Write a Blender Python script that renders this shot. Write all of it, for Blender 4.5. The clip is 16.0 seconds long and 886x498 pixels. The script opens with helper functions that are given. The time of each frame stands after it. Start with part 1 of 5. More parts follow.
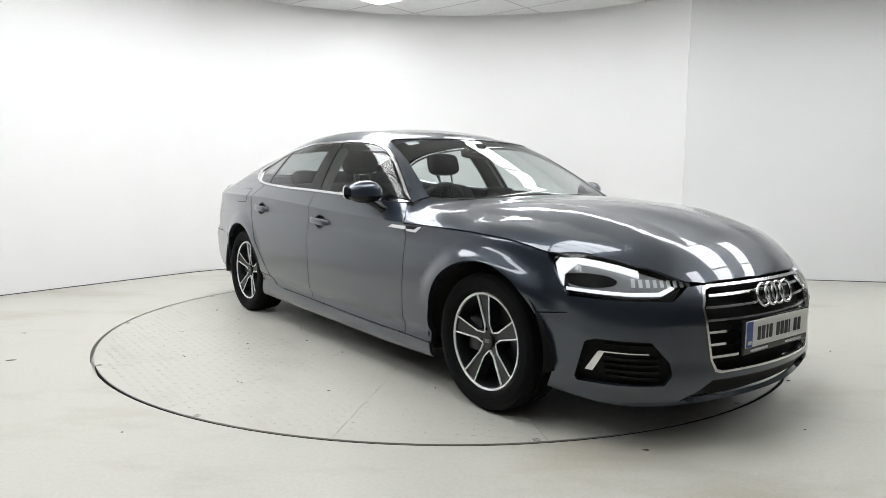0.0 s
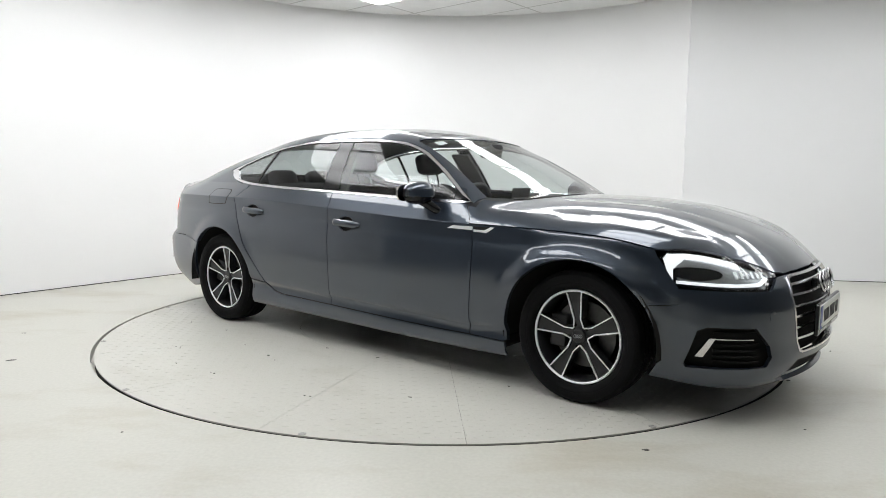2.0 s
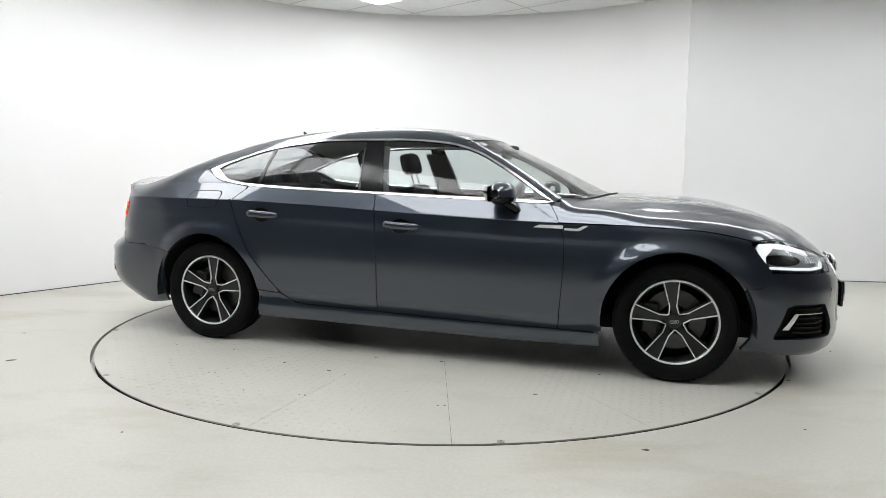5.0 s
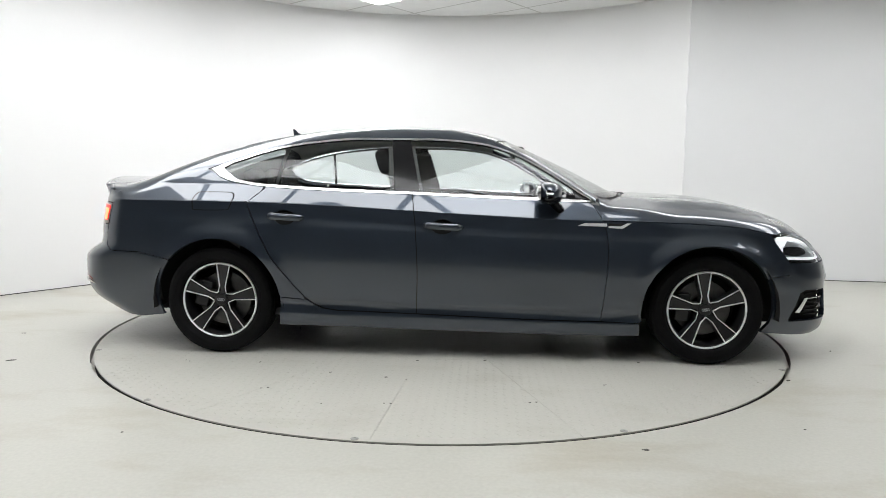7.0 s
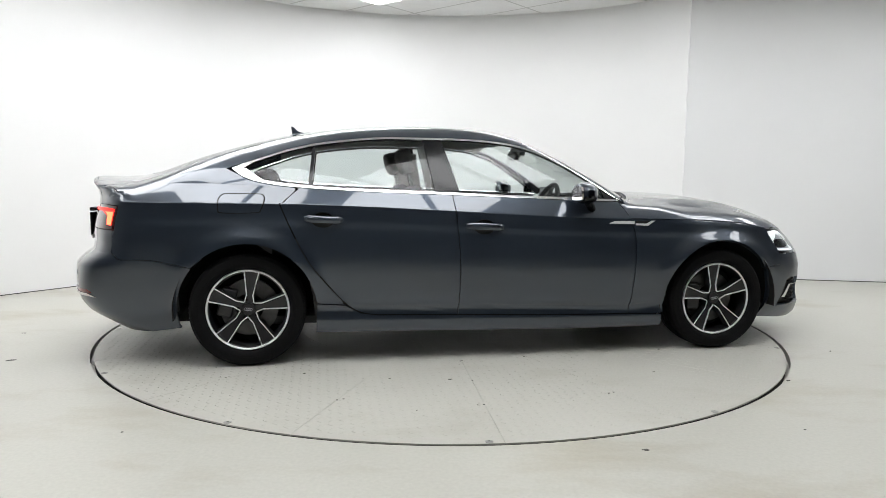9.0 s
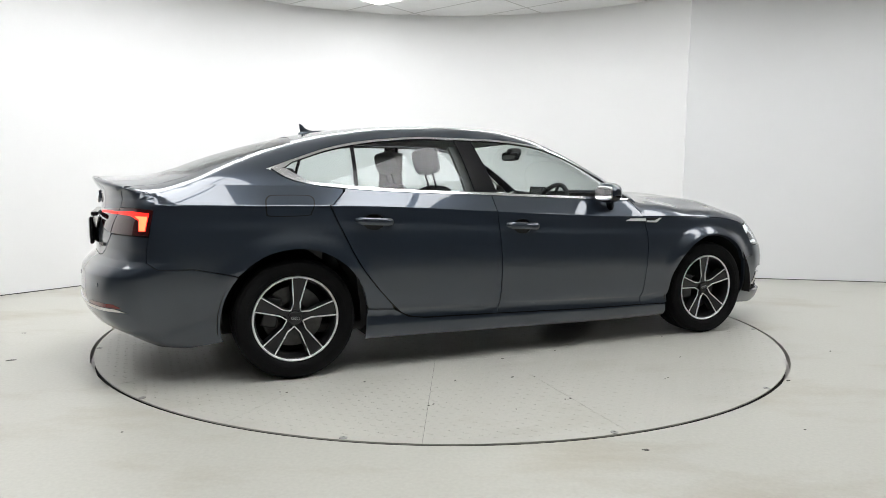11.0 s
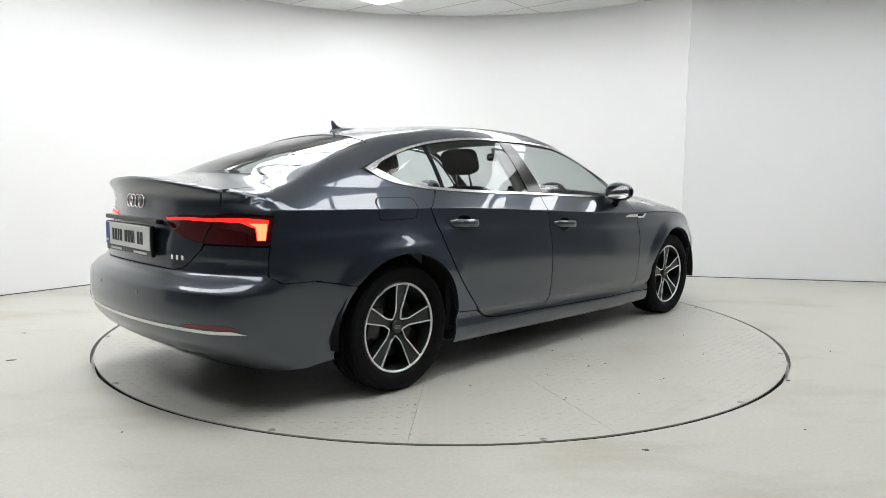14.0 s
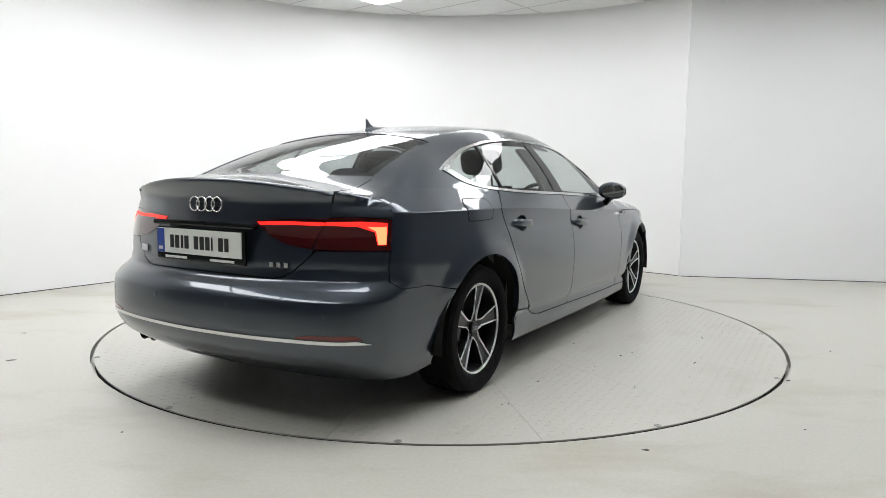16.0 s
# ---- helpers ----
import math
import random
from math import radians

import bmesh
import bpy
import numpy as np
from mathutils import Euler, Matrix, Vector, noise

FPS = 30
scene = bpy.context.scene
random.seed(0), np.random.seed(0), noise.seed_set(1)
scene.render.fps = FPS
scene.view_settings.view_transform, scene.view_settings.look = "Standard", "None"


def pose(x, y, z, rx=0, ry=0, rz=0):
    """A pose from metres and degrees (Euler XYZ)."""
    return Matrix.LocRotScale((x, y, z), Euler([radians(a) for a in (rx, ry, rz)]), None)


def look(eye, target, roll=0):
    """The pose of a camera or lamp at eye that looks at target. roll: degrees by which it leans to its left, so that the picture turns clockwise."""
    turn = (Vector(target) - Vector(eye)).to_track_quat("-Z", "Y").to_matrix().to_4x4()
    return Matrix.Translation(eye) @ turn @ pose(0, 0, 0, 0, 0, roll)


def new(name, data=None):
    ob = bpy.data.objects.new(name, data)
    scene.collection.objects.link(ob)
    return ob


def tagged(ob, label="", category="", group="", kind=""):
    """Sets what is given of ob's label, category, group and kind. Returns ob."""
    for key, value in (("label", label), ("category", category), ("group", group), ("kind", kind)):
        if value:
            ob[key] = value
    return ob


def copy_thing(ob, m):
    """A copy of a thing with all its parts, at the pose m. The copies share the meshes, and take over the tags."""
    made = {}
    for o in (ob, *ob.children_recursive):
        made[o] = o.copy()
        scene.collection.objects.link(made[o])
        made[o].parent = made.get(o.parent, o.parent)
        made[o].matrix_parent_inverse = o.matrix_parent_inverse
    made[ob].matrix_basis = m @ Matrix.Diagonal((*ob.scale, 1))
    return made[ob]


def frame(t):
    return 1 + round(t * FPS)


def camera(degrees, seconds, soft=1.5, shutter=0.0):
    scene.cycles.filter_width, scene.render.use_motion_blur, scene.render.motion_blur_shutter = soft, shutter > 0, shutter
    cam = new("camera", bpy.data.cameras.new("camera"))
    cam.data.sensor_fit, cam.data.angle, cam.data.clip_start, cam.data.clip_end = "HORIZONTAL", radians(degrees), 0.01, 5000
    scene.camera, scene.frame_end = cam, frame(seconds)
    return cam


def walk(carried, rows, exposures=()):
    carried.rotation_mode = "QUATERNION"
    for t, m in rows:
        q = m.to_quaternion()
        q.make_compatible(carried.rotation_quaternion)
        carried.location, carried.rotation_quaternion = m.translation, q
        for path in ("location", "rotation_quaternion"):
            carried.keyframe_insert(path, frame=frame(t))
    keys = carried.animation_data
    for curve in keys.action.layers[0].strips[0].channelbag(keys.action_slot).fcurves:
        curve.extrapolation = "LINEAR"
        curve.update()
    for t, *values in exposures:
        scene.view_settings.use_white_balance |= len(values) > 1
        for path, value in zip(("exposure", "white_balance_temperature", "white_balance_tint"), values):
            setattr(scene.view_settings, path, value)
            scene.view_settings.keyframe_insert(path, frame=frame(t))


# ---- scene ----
from mathutils.geometry import tessellate_polygon

cam = camera(66.67, 16.0, soft=.5)
EYE = Vector((0, -4.8105, 1.0487))
LOOKING = look(EYE, EYE + Vector((.0019, 1, -math.tan(.1057))), .59)
walk(cam, [(0.0, LOOKING), (16.0, LOOKING)], exposures=[(0.0, 0.0), (16.0, 0.0)])

# ---------------------------------------------------------------- turntable's turn
TURN_START, TURN_RATE = -52.56, 6.9968          # degrees, degrees a second
TABLE_R, TABLE_GAP = 2.262, .020
CAR_X, CAR_Y = .158, -.109                      # mid wheelbase, seen from the pivot

# ---------------------------------------------------------------- light
world = bpy.data.worlds.new("world")
scene.world = world
world.use_nodes = True
world.node_tree.nodes["Background"].inputs[0].default_value = (.8, .9, 1, 1)
world.node_tree.nodes["Background"].inputs[1].default_value = .02
PANEL_GLOW = 6.6


# ---------------------------------------------------------------- materials
def material(name, colour, rough=.5, metal=0.0, coat=0.0, coat_ior=1.5, spec=.5, vary=0.0, scale=8.0, bump=0.0, bump_scale=40.0, rough_vary=0.0, glow=None, glow_strength=0.0):
    m = bpy.data.materials.new(name)
    m.use_nodes = True
    n, l = m.node_tree.nodes, m.node_tree.links
    b = n["Principled BSDF"]
    b.inputs["Base Color"].default_value = (*colour, 1)
    b.inputs["Roughness"].default_value = rough
    b.inputs["Metallic"].default_value = metal
    b.inputs["Coat Weight"].default_value = coat
    b.inputs["Coat Roughness"].default_value = .02
    b.inputs["Coat IOR"].default_value = coat_ior
    b.inputs["Specular IOR Level"].default_value = spec
    if glow:
        b.inputs["Emission Color"].default_value = (*glow, 1)
        b.inputs["Emission Strength"].default_value = glow_strength
    if vary or bump or rough_vary:
        co = n.new("ShaderNodeTexCoord")
        big, fine = n.new("ShaderNodeTexNoise"), n.new("ShaderNodeTexNoise")
        big.inputs["Scale"].default_value, big.inputs["Detail"].default_value = scale, 6
        fine.inputs["Scale"].default_value, fine.inputs["Detail"].default_value = bump_scale, 5
        for t in (big, fine):
            l.new(co.outputs["Object"], t.inputs["Vector"])
        if vary:
            both = n.new("ShaderNodeMath")
            both.operation = "ADD"
            l.new(big.outputs["Fac"], both.inputs[0])
            l.new(fine.outputs["Fac"], both.inputs[1])
            ramp = n.new("ShaderNodeMapRange")
            ramp.inputs["From Min"].default_value, ramp.inputs["From Max"].default_value = .6, 1.4
            ramp.inputs["To Min"].default_value, ramp.inputs["To Max"].default_value = 1 - vary, 1 + vary
            l.new(both.outputs[0], ramp.inputs["Value"])
            mul = n.new("ShaderNodeMix")
            mul.data_type, mul.blend_type = "RGBA", "MULTIPLY"
            mul.inputs["Factor"].default_value = 1
            mul.inputs["A"].default_value = (*colour, 1)
            l.new(ramp.outputs["Result"], mul.inputs["B"])
            l.new(mul.outputs["Result"], b.inputs["Base Color"])
        if rough_vary:
            rr = n.new("ShaderNodeMapRange")
            rr.inputs["From Min"].default_value, rr.inputs["From Max"].default_value = .3, .7
            rr.inputs["To Min"].default_value, rr.inputs["To Max"].default_value = rough - rough_vary, rough + rough_vary
            l.new(big.outputs["Fac"], rr.inputs["Value"])
            l.new(rr.outputs["Result"], b.inputs["Roughness"])
        if bump:
            bp = n.new("ShaderNodeBump")
            bp.inputs["Strength"].default_value, bp.inputs["Distance"].default_value = bump, .01
            l.new(fine.outputs["Fac"], bp.inputs["Height"])
            l.new(bp.outputs["Normal"], b.inputs["Normal"])
    return m


def glass(name, tint, rough=0.0):
    """Thin car glass: a tinted see-through sheet with a mirror's gloss by the angle of view."""
    m = bpy.data.materials.new(name)
    m.use_nodes = True
    n, l = m.node_tree.nodes, m.node_tree.links
    n.remove(n["Principled BSDF"])
    t, g, mix, fr = n.new("ShaderNodeBsdfTransparent"), n.new("ShaderNodeBsdfGlossy"), n.new("ShaderNodeMixShader"), n.new("ShaderNodeLayerWeight")
    t.inputs[0].default_value = (*tint, 1)
    g.inputs["Roughness"].default_value = rough
    fr.inputs["Blend"].default_value = .5
    power, scale = n.new("ShaderNodeMath"), n.new("ShaderNodeMath")
    power.operation, power.inputs[1].default_value = "POWER", 4.5
    scale.operation, scale.inputs[1].default_value, scale.inputs[2].default_value = "MULTIPLY_ADD", .94, .043
    l.new(fr.outputs["Facing"], power.inputs[0])
    l.new(power.outputs[0], scale.inputs[0])
    l.new(scale.outputs[0], mix.inputs[0])
    l.new(t.outputs[0], mix.inputs[1])
    l.new(g.outputs[0], mix.inputs[2])
    l.new(mix.outputs[0], n["Material Output"].inputs[0])
    return m


PAINT = material("slate grey metallic paint", (.033, .045, .064), rough=.28, metal=.6, coat=1.0, coat_ior=1.65, vary=.05, scale=3, bump_scale=900)
BLACK_TRIM = material("satin black plastic", (.012, .012, .013), rough=.45, vary=.2, scale=20, bump=.05, bump_scale=300)
GLOSS_BLACK = material("gloss black trim", (.006, .006, .007), rough=.14, spec=.35)
DARK_VOID = material("black liner", (.006, .006, .006), rough=.9, vary=.3)
CHROME = material("brushed bright trim", (.74, .74, .75), rough=.2, metal=1.0)
MIRROR = material("mirror glass", (.9, .9, .9), rough=.02, metal=1.0)
RUBBER = material("tyre rubber", (.006, .006, .0065), rough=.75, spec=.12, vary=.25, scale=12, bump=.1, bump_scale=160, rough_vary=.08)
ALLOY_DARK = material("anthracite alloy", (.016, .016, .018), rough=.38, metal=.3, coat=.3)
ALLOY_CUT = material("diamond cut alloy", (.88, .89, .90), rough=.45, metal=.55)
DISC = material("brake steel", (.10, .10, .10), rough=.42, metal=1.0, vary=.15, scale=30)
GLASS_CLEAR = glass("windscreen glass", (.84, .88, .87))
GLASS_TINT = glass("side window glass", (.80, .845, .84))
GLASS_REAR = glass("rear window glass", (.62, .66, .66))
LENS = glass("clear lamp lens", (.93, .95, .96))
RED_LENS = material("dark red lamp lens", (.045, .003, .004), rough=.10, coat=1.0)
RED_GLOW = material("lit red light guide", (.6, .02, .01), rough=.3, glow=(1.0, .015, .012), glow_strength=1.8)
RED_HOT = material("lit brake element", (.7, .1, .05), rough=.3, glow=(1.0, .13, .05), glow_strength=4.0)
REFLECTOR = material("red reflector", (.16, .008, .008), rough=.15, coat=1.0)
DRL = material("white light guide", (.9, .9, .9), rough=.25, glow=(.95, .98, 1.0), glow_strength=.7)
HOUSING = material("lamp housing", (.36, .37, .38), rough=.28, metal=.6)
FABRIC = material("charcoal seat cloth", (.022, .023, .026), rough=.85, vary=.25, scale=25, bump=.04, bump_scale=120)
CABIN = material("black cabin plastic", (.018, .018, .020), rough=.6, vary=.15, bump=.08, bump_scale=400)
CABIN_LIGHT = material("pale headlining cloth", (.42, .42, .40), rough=.9, vary=.05)
PLATE_WHITE = material("plate white", (.72, .73, .70), rough=.35, vary=.03)
PLATE_BLUE = material("plate blue", (.02, .06, .32), rough=.35)
INK = material("plate ink", (.01, .01, .011), rough=.5)
PALE_INK = material("pale print", (.6, .6, .6), rough=.5)
PILLAR_GREY = material("grey pillar trim", (.13, .13, .125), rough=.8, vary=.05)
STICKER = material("pale paper sticker", (.75, .78, .76), rough=.6)
SILVER_BADGE = material("bright badge", (.8, .8, .82), rough=.14, metal=1.0)
WALL = material("white wall paint", (.85, .85, .85), rough=.55, vary=.02, scale=1.3, bump=.02, bump_scale=120)
SIDE_WALL = material("cool white wall paint", (.85, .855, .865), rough=.6, vary=.02, scale=1.1, bump=.02, bump_scale=120)
# for walls out of view; its tone sets how dark the paint's reflections are
UNSEEN_WALL = material("grey wall", (.13, .13, .133), rough=.8, vary=.15, scale=1.0)
TILE_WHITE = material("mineral ceiling tile", (.82, .825, .825), rough=.9, vary=.04, scale=6, bump=.15, bump_scale=220)
GRID_WHITE = material("ceiling grid bar", (.55, .55, .54), rough=.5)
LED = material("led panel", (.9, .9, .9), rough=.5, glow=(.99, 1.0, 1.015), glow_strength=PANEL_GLOW)
FLOOR = material("pale grey painted floor", (.505, .498, .450), rough=.36, vary=.09, scale=.8, bump=.03, bump_scale=60, rough_vary=.08)
TABLE = material("painted steel turntable", (.500, .493, .449), rough=.38, vary=.06, scale=1.9, bump=.03, bump_scale=70, rough_vary=.08)
STEEL_WORN = material("worn bare steel", (.36, .36, .34), rough=.35, metal=.6, vary=.2, scale=9)
GROOVE = material("dark gap", (.02, .02, .018), rough=.9, vary=.3)
SCUFF = material("scuff dirt", (.10, .10, .09), rough=.8, vary=.4, scale=30)


def stained(m, tint, scale, edge, amount):
    """Blotches of worn-in dirt over a floor's paint."""
    n, l = m.node_tree.nodes, m.node_tree.links
    b = n["Principled BSDF"]
    co, mapping, noise, ramp, mix = (n.new(k) for k in ("ShaderNodeTexCoord", "ShaderNodeMapping", "ShaderNodeTexNoise", "ShaderNodeMapRange", "ShaderNodeMix"))
    mapping.inputs["Scale"].default_value = (1, 2.2, 1)
    noise.inputs["Scale"].default_value, noise.inputs["Detail"].default_value, noise.inputs["Roughness"].default_value = scale, 7, .62
    ramp.inputs["From Min"].default_value, ramp.inputs["From Max"].default_value = edge, edge + .2
    ramp.inputs["To Max"].default_value = amount
    mix.data_type, mix.blend_type = "RGBA", "MULTIPLY"
    mix.inputs["B"].default_value = (*tint, 1)
    l.new(co.outputs["Object"], mapping.inputs["Vector"])
    l.new(mapping.outputs[0], noise.inputs["Vector"])
    l.new(noise.outputs["Fac"], ramp.inputs["Value"])
    l.new(ramp.outputs["Result"], mix.inputs["Factor"])
    l.new(b.inputs["Base Color"].links[0].from_socket, mix.inputs["A"])
    l.new(mix.outputs["Result"], b.inputs["Base Color"])


stained(FLOOR, (.72, .66, .56), .75, .52, .75)
stained(TABLE, (.74, .72, .66), 1.3, .54, .5)


# ---------------------------------------------------------------- mesh helpers
def mesh_object(name, verts, faces, mat, parent=None, label="", normals=None, smooth=False):
    me = bpy.data.meshes.new(name)
    me.from_pydata([tuple(map(float, v)) for v in verts], [], [tuple(map(int, f)) for f in faces])
    me.materials.append(mat)
    if smooth or normals is not None:
        me.shade_smooth()
    if normals is not None:
        me.normals_split_custom_set_from_vertices([tuple(map(float, v)) for v in normals])
    ob = new(name, me)
    ob.parent = parent
    return tagged(ob, label)


def part(name, bm, mat, parent=None, label="", smooth=None):
    me = bpy.data.meshes.new(name)
    bmesh.ops.recalc_face_normals(bm, faces=bm.faces)
    bm.to_mesh(me)
    bm.free()
    me.materials.append(mat)
    if smooth is not None:
        me.shade_smooth()
        me.set_sharp_from_angle(angle=radians(smooth))
    ob = new(name, me)
    ob.parent = parent
    return tagged(ob, label)


def box(bm, size, m=Matrix(), bevel=0.0, segments=2):
    made = bmesh.ops.create_cube(bm, size=1, matrix=m @ Matrix.Diagonal((*size, 1)))
    if bevel:
        edges = list({e for v in made["verts"] for e in v.link_edges})
        bmesh.ops.bevel(bm, geom=edges, offset=bevel, segments=segments, affect="EDGES", profile=.6)
    return bm


def lathe(bm, profile, steps=64, axis="Y"):
    """Turns (radius, depth) pairs round the Y axis."""
    rings = []
    for k in range(steps):
        a = 2 * math.pi * k / steps
        rings.append([bm.verts.new((r * math.cos(a), d, r * math.sin(a))) for r, d in profile])
    for k in range(steps):
        p, q = rings[k], rings[(k + 1) % steps]
        for i in range(len(profile) - 1):
            bm.faces.new((p[i], p[i + 1], q[i + 1], q[i]))
    return bm


def tube(bm, points, radius, steps=8, closed=False):
    pts = [Vector(p) for p in points]
    rings = []
    for i, p in enumerate(pts):
        a = pts[i - 1] if i or closed else p
        b = pts[(i + 1) % len(pts)] if i < len(pts) - 1 or closed else p
        q = (b - a).to_track_quat("Z", "Y")
        rings.append([bm.verts.new(p + q @ Vector((radius * math.cos(2 * math.pi * k / steps), radius * math.sin(2 * math.pi * k / steps), 0))) for k in range(steps)])
    n = len(rings)
    for i in range(n if closed else n - 1):
        for k in range(steps):
            bm.faces.new((rings[i][k], rings[i][(k + 1) % steps], rings[(i + 1) % n][(k + 1) % steps], rings[(i + 1) % n][k]))
    if not closed:
        bm.faces.new(rings[0])
        bm.faces.new(rings[-1][::-1])
    return bm


def curve(pts, n=6):
    """A smooth run through the points, ends kept."""
    p = np.array([pts[0], *pts, pts[-1]], float)
    out = []
    for i in range(1, len(p) - 2):
        for t in np.linspace(0, 1, n, endpoint=False):
            a, b, c, d = p[i - 1:i + 3]
            out.append(tuple(.5 * (2 * b + (c - a) * t + (2 * a - 5 * b + 4 * c - d) * t * t + (3 * b - a - 3 * c + d) * t ** 3)))
    return out + [tuple(p[-2])]


# ---------------------------------------------------------------- the studio
CEILING = 3.0
WALL_R = 3.62


def wall_line():
    """Plan of the pale wall: a straight run, the curved back, and where it stops."""
    pts = [(-6.2, -1.95), (-3.786, .90)]
    a0, a1 = radians(139), radians(43.6)
    pts += [(WALL_R * math.cos(a), WALL_R * math.sin(a)) for a in np.linspace(a0, a1, 48)]
    return pts


def extrude_wall(name, pts, z0, z1, mat, thick, label):
    verts, faces = [], []
    n = len(pts)
    p = np.array(pts, float)
    t = np.gradient(p, axis=0)
    t /= np.linalg.norm(t, axis=1)[:, None]
    out = p + np.stack([-t[:, 1], t[:, 0]], 1) * thick
    for q in (p, out):
        for z in (z0, z1):
            verts += [(x, y, z) for x, y in q]
    a, b, c, d = (range(k * n, k * n + n) for k in range(4))
    for i in range(n - 1):
        faces += [(a[i], b[i], b[i + 1], a[i + 1]), (c[i], c[i + 1], d[i + 1], d[i]), (b[i], d[i], d[i + 1], b[i + 1]), (a[i], a[i + 1], c[i + 1], c[i])]
    faces += [(a[0], c[0], d[0], b[0]), (a[-1], b[-1], d[-1], c[-1])]
    ob = mesh_object(name, verts, faces, mat, label=label)
    ob.data.shade_smooth()
    ob.data.set_sharp_from_angle(angle=radians(30))
    return tagged(ob, category="wall", kind="structure")


def studio():
    pts = wall_line()
    extrude_wall("wall_curved", pts, -.02, CEILING + .1, WALL, .15, "white painted wall curving round the turntable")
    ex, ey = pts[-1]
    extrude_wall("wall_side", [(ex - .025, ey - .008), (4.68, 2.19), (7.6, 1.6)], -.02, CEILING + .1, SIDE_WALL, .15, "cool white flat wall")
    # three unseen walls, added so that the car reflects dark surroundings
    extrude_wall("wall_east", [(7.6, 1.7), (7.6, -9.0)], -.02, CEILING + .1, UNSEEN_WALL, .15, "unseen grey wall added to darken the car's reflections")
    extrude_wall("wall_south", [(7.6, -9.0), (-6.2, -9.0)], -.02, CEILING + .1, UNSEEN_WALL, .15, "unseen grey wall added to darken the car's reflections")
    extrude_wall("wall_west", [(-6.2, -9.0), (-6.2, -1.9)], -.02, CEILING + .1, UNSEEN_WALL, .15, "unseen grey wall added to darken the car's reflections")
    # floor with a round pit for the turntable
    bm = bmesh.new()
    n = 160
    inner = [bm.verts.new((TABLE_R * math.cos(2 * math.pi * k / n), TABLE_R * math.sin(2 * math.pi * k / n), 0)) for k in range(n)]
    pit = [bm.verts.new((v.co.x, v.co.y, -.05)) for v in inner]
    outer = [bm.verts.new((14 * math.cos(2 * math.pi * k / n), 14 * math.sin(2 * math.pi * k / n), 0)) for k in range(n)]
    for k in range(n):
        j = (k + 1) % n
        bm.faces.new((inner[k], inner[j], outer[j], outer[k]))
        bm.faces.new((inner[k], pit[k], pit[j], inner[j]))
    bm.faces.new(pit)
    tagged(part("floor", bm, FLOOR, label="pale grey painted concrete floor with scuffs", smooth=30), category="floor", kind="structure")
    # dark joint at the foot of the wall
    p = np.array(pts)
    extrude_wall("baseboard", [(x * .9985, y * .9985) for x, y in pts], 0, .006, GROOVE, .012, "thin dark joint at the wall's foot")
    extrude_wall("trim", [(ex, ey - .016), (4.68, 2.178), (7.6, 1.588)], 0, .006, GROOVE, .012, "thin dark joint at the wall's foot")


GRID_TURN = -40.5                      # the long side of the ceiling tiles
GX, GY = math.cos(radians(GRID_TURN)), math.sin(radians(GRID_TURN))
GRID_O = (-.743, 3.05)                 # where two bars of the grid cross


def tile_centre(i, j):
    u, v = (i + .5) * 1.2, (j + .5) * .6
    return GRID_O[0] + GX * u - GY * v, GRID_O[1] + GY * u + GX * v


def lit(i, j):
    """Which tiles of the ceiling are lamps: rows in a square over the turntable's edge, plus unseen fill panels."""
    x, y = tile_centre(i, j)
    u, v = GX * x + GY * y, -GY * x + GX * y
    p, q = abs(u), abs(v)
    # the row at v -4.3 to -3.7 is added fill for the floor's front
    ring = (1.9 < q < 2.5 and p < 2.5) or (-4.3 < v < -3.7 and p < 2.5) or (1.55 < p < 2.75 and q < 1.95 and (u < 0 or v < .25))
    # the panels at x 3.3 to 5.4 are added to brighten the side wall
    return (ring and y < 2.55) or (3.3 < x < 5.4 and -2.2 < y < 1.3 and j % 2 == 0)


def ceiling():
    verts, faces = [], []
    for i in range(-14, 15):
        for j in range(-26, 27):
            if lit(i, j):
                continue
            x, y = tile_centre(i, j)
            k = len(verts)
            for u, v in ((-.588, -.288), (-.588, .288), (.588, .288), (.588, -.288)):
                verts.append((x + GX * u - GY * v, y + GY * u + GX * v, CEILING))
            faces.append((k, k + 1, k + 2, k + 3))
    k = len(verts)
    verts += [(-14, -14, CEILING + .006), (-14, 14, CEILING + .006), (14, 14, CEILING + .006), (14, -14, CEILING + .006)]
    faces.append((k, k + 1, k + 2, k + 3))
    ob = mesh_object("ceiling", verts, faces, TILE_WHITE, label="white mineral tile ceiling in a grid")
    ob.data.materials.append(GRID_WHITE)
    ob.data.polygons[len(faces) - 1].material_index = 1
    tagged(ob, category="ceiling", kind="structure")


def led_panel(x, y, w, d, rot):
    bm = bmesh.new()
    box(bm, (w, d, .03), Matrix.Translation((0, 0, .0)), .004, 1)
    frame_ob = part("ceiling_light", bm, GRID_WHITE)
    tagged(frame_ob, "flat white led panel set in the ceiling, some added as fill light", "ceiling light", "ceiling led panels")
    bm = bmesh.new()
    box(bm, (w - .03, d - .03, .004), Matrix.Translation((0, 0, -.017)))
    part("diffuser", bm, LED, frame_ob, "glowing white diffuser")
    frame_ob.matrix_basis = pose(x, y, CEILING - .012, 0, 0, rot)
    return frame_ob


def lights():
    spots = [tile_centre(i, j) for i in range(-8, 9) for j in range(-14, 15) if lit(i, j)]
    first = led_panel(*spots[0], 1.17, .57, GRID_TURN)
    for x, y in spots[1:]:
        copy_thing(first, pose(x, y, CEILING - .012, 0, 0, GRID_TURN))
    led_panel(-.60, 2.74, .26, .26, GRID_TURN)


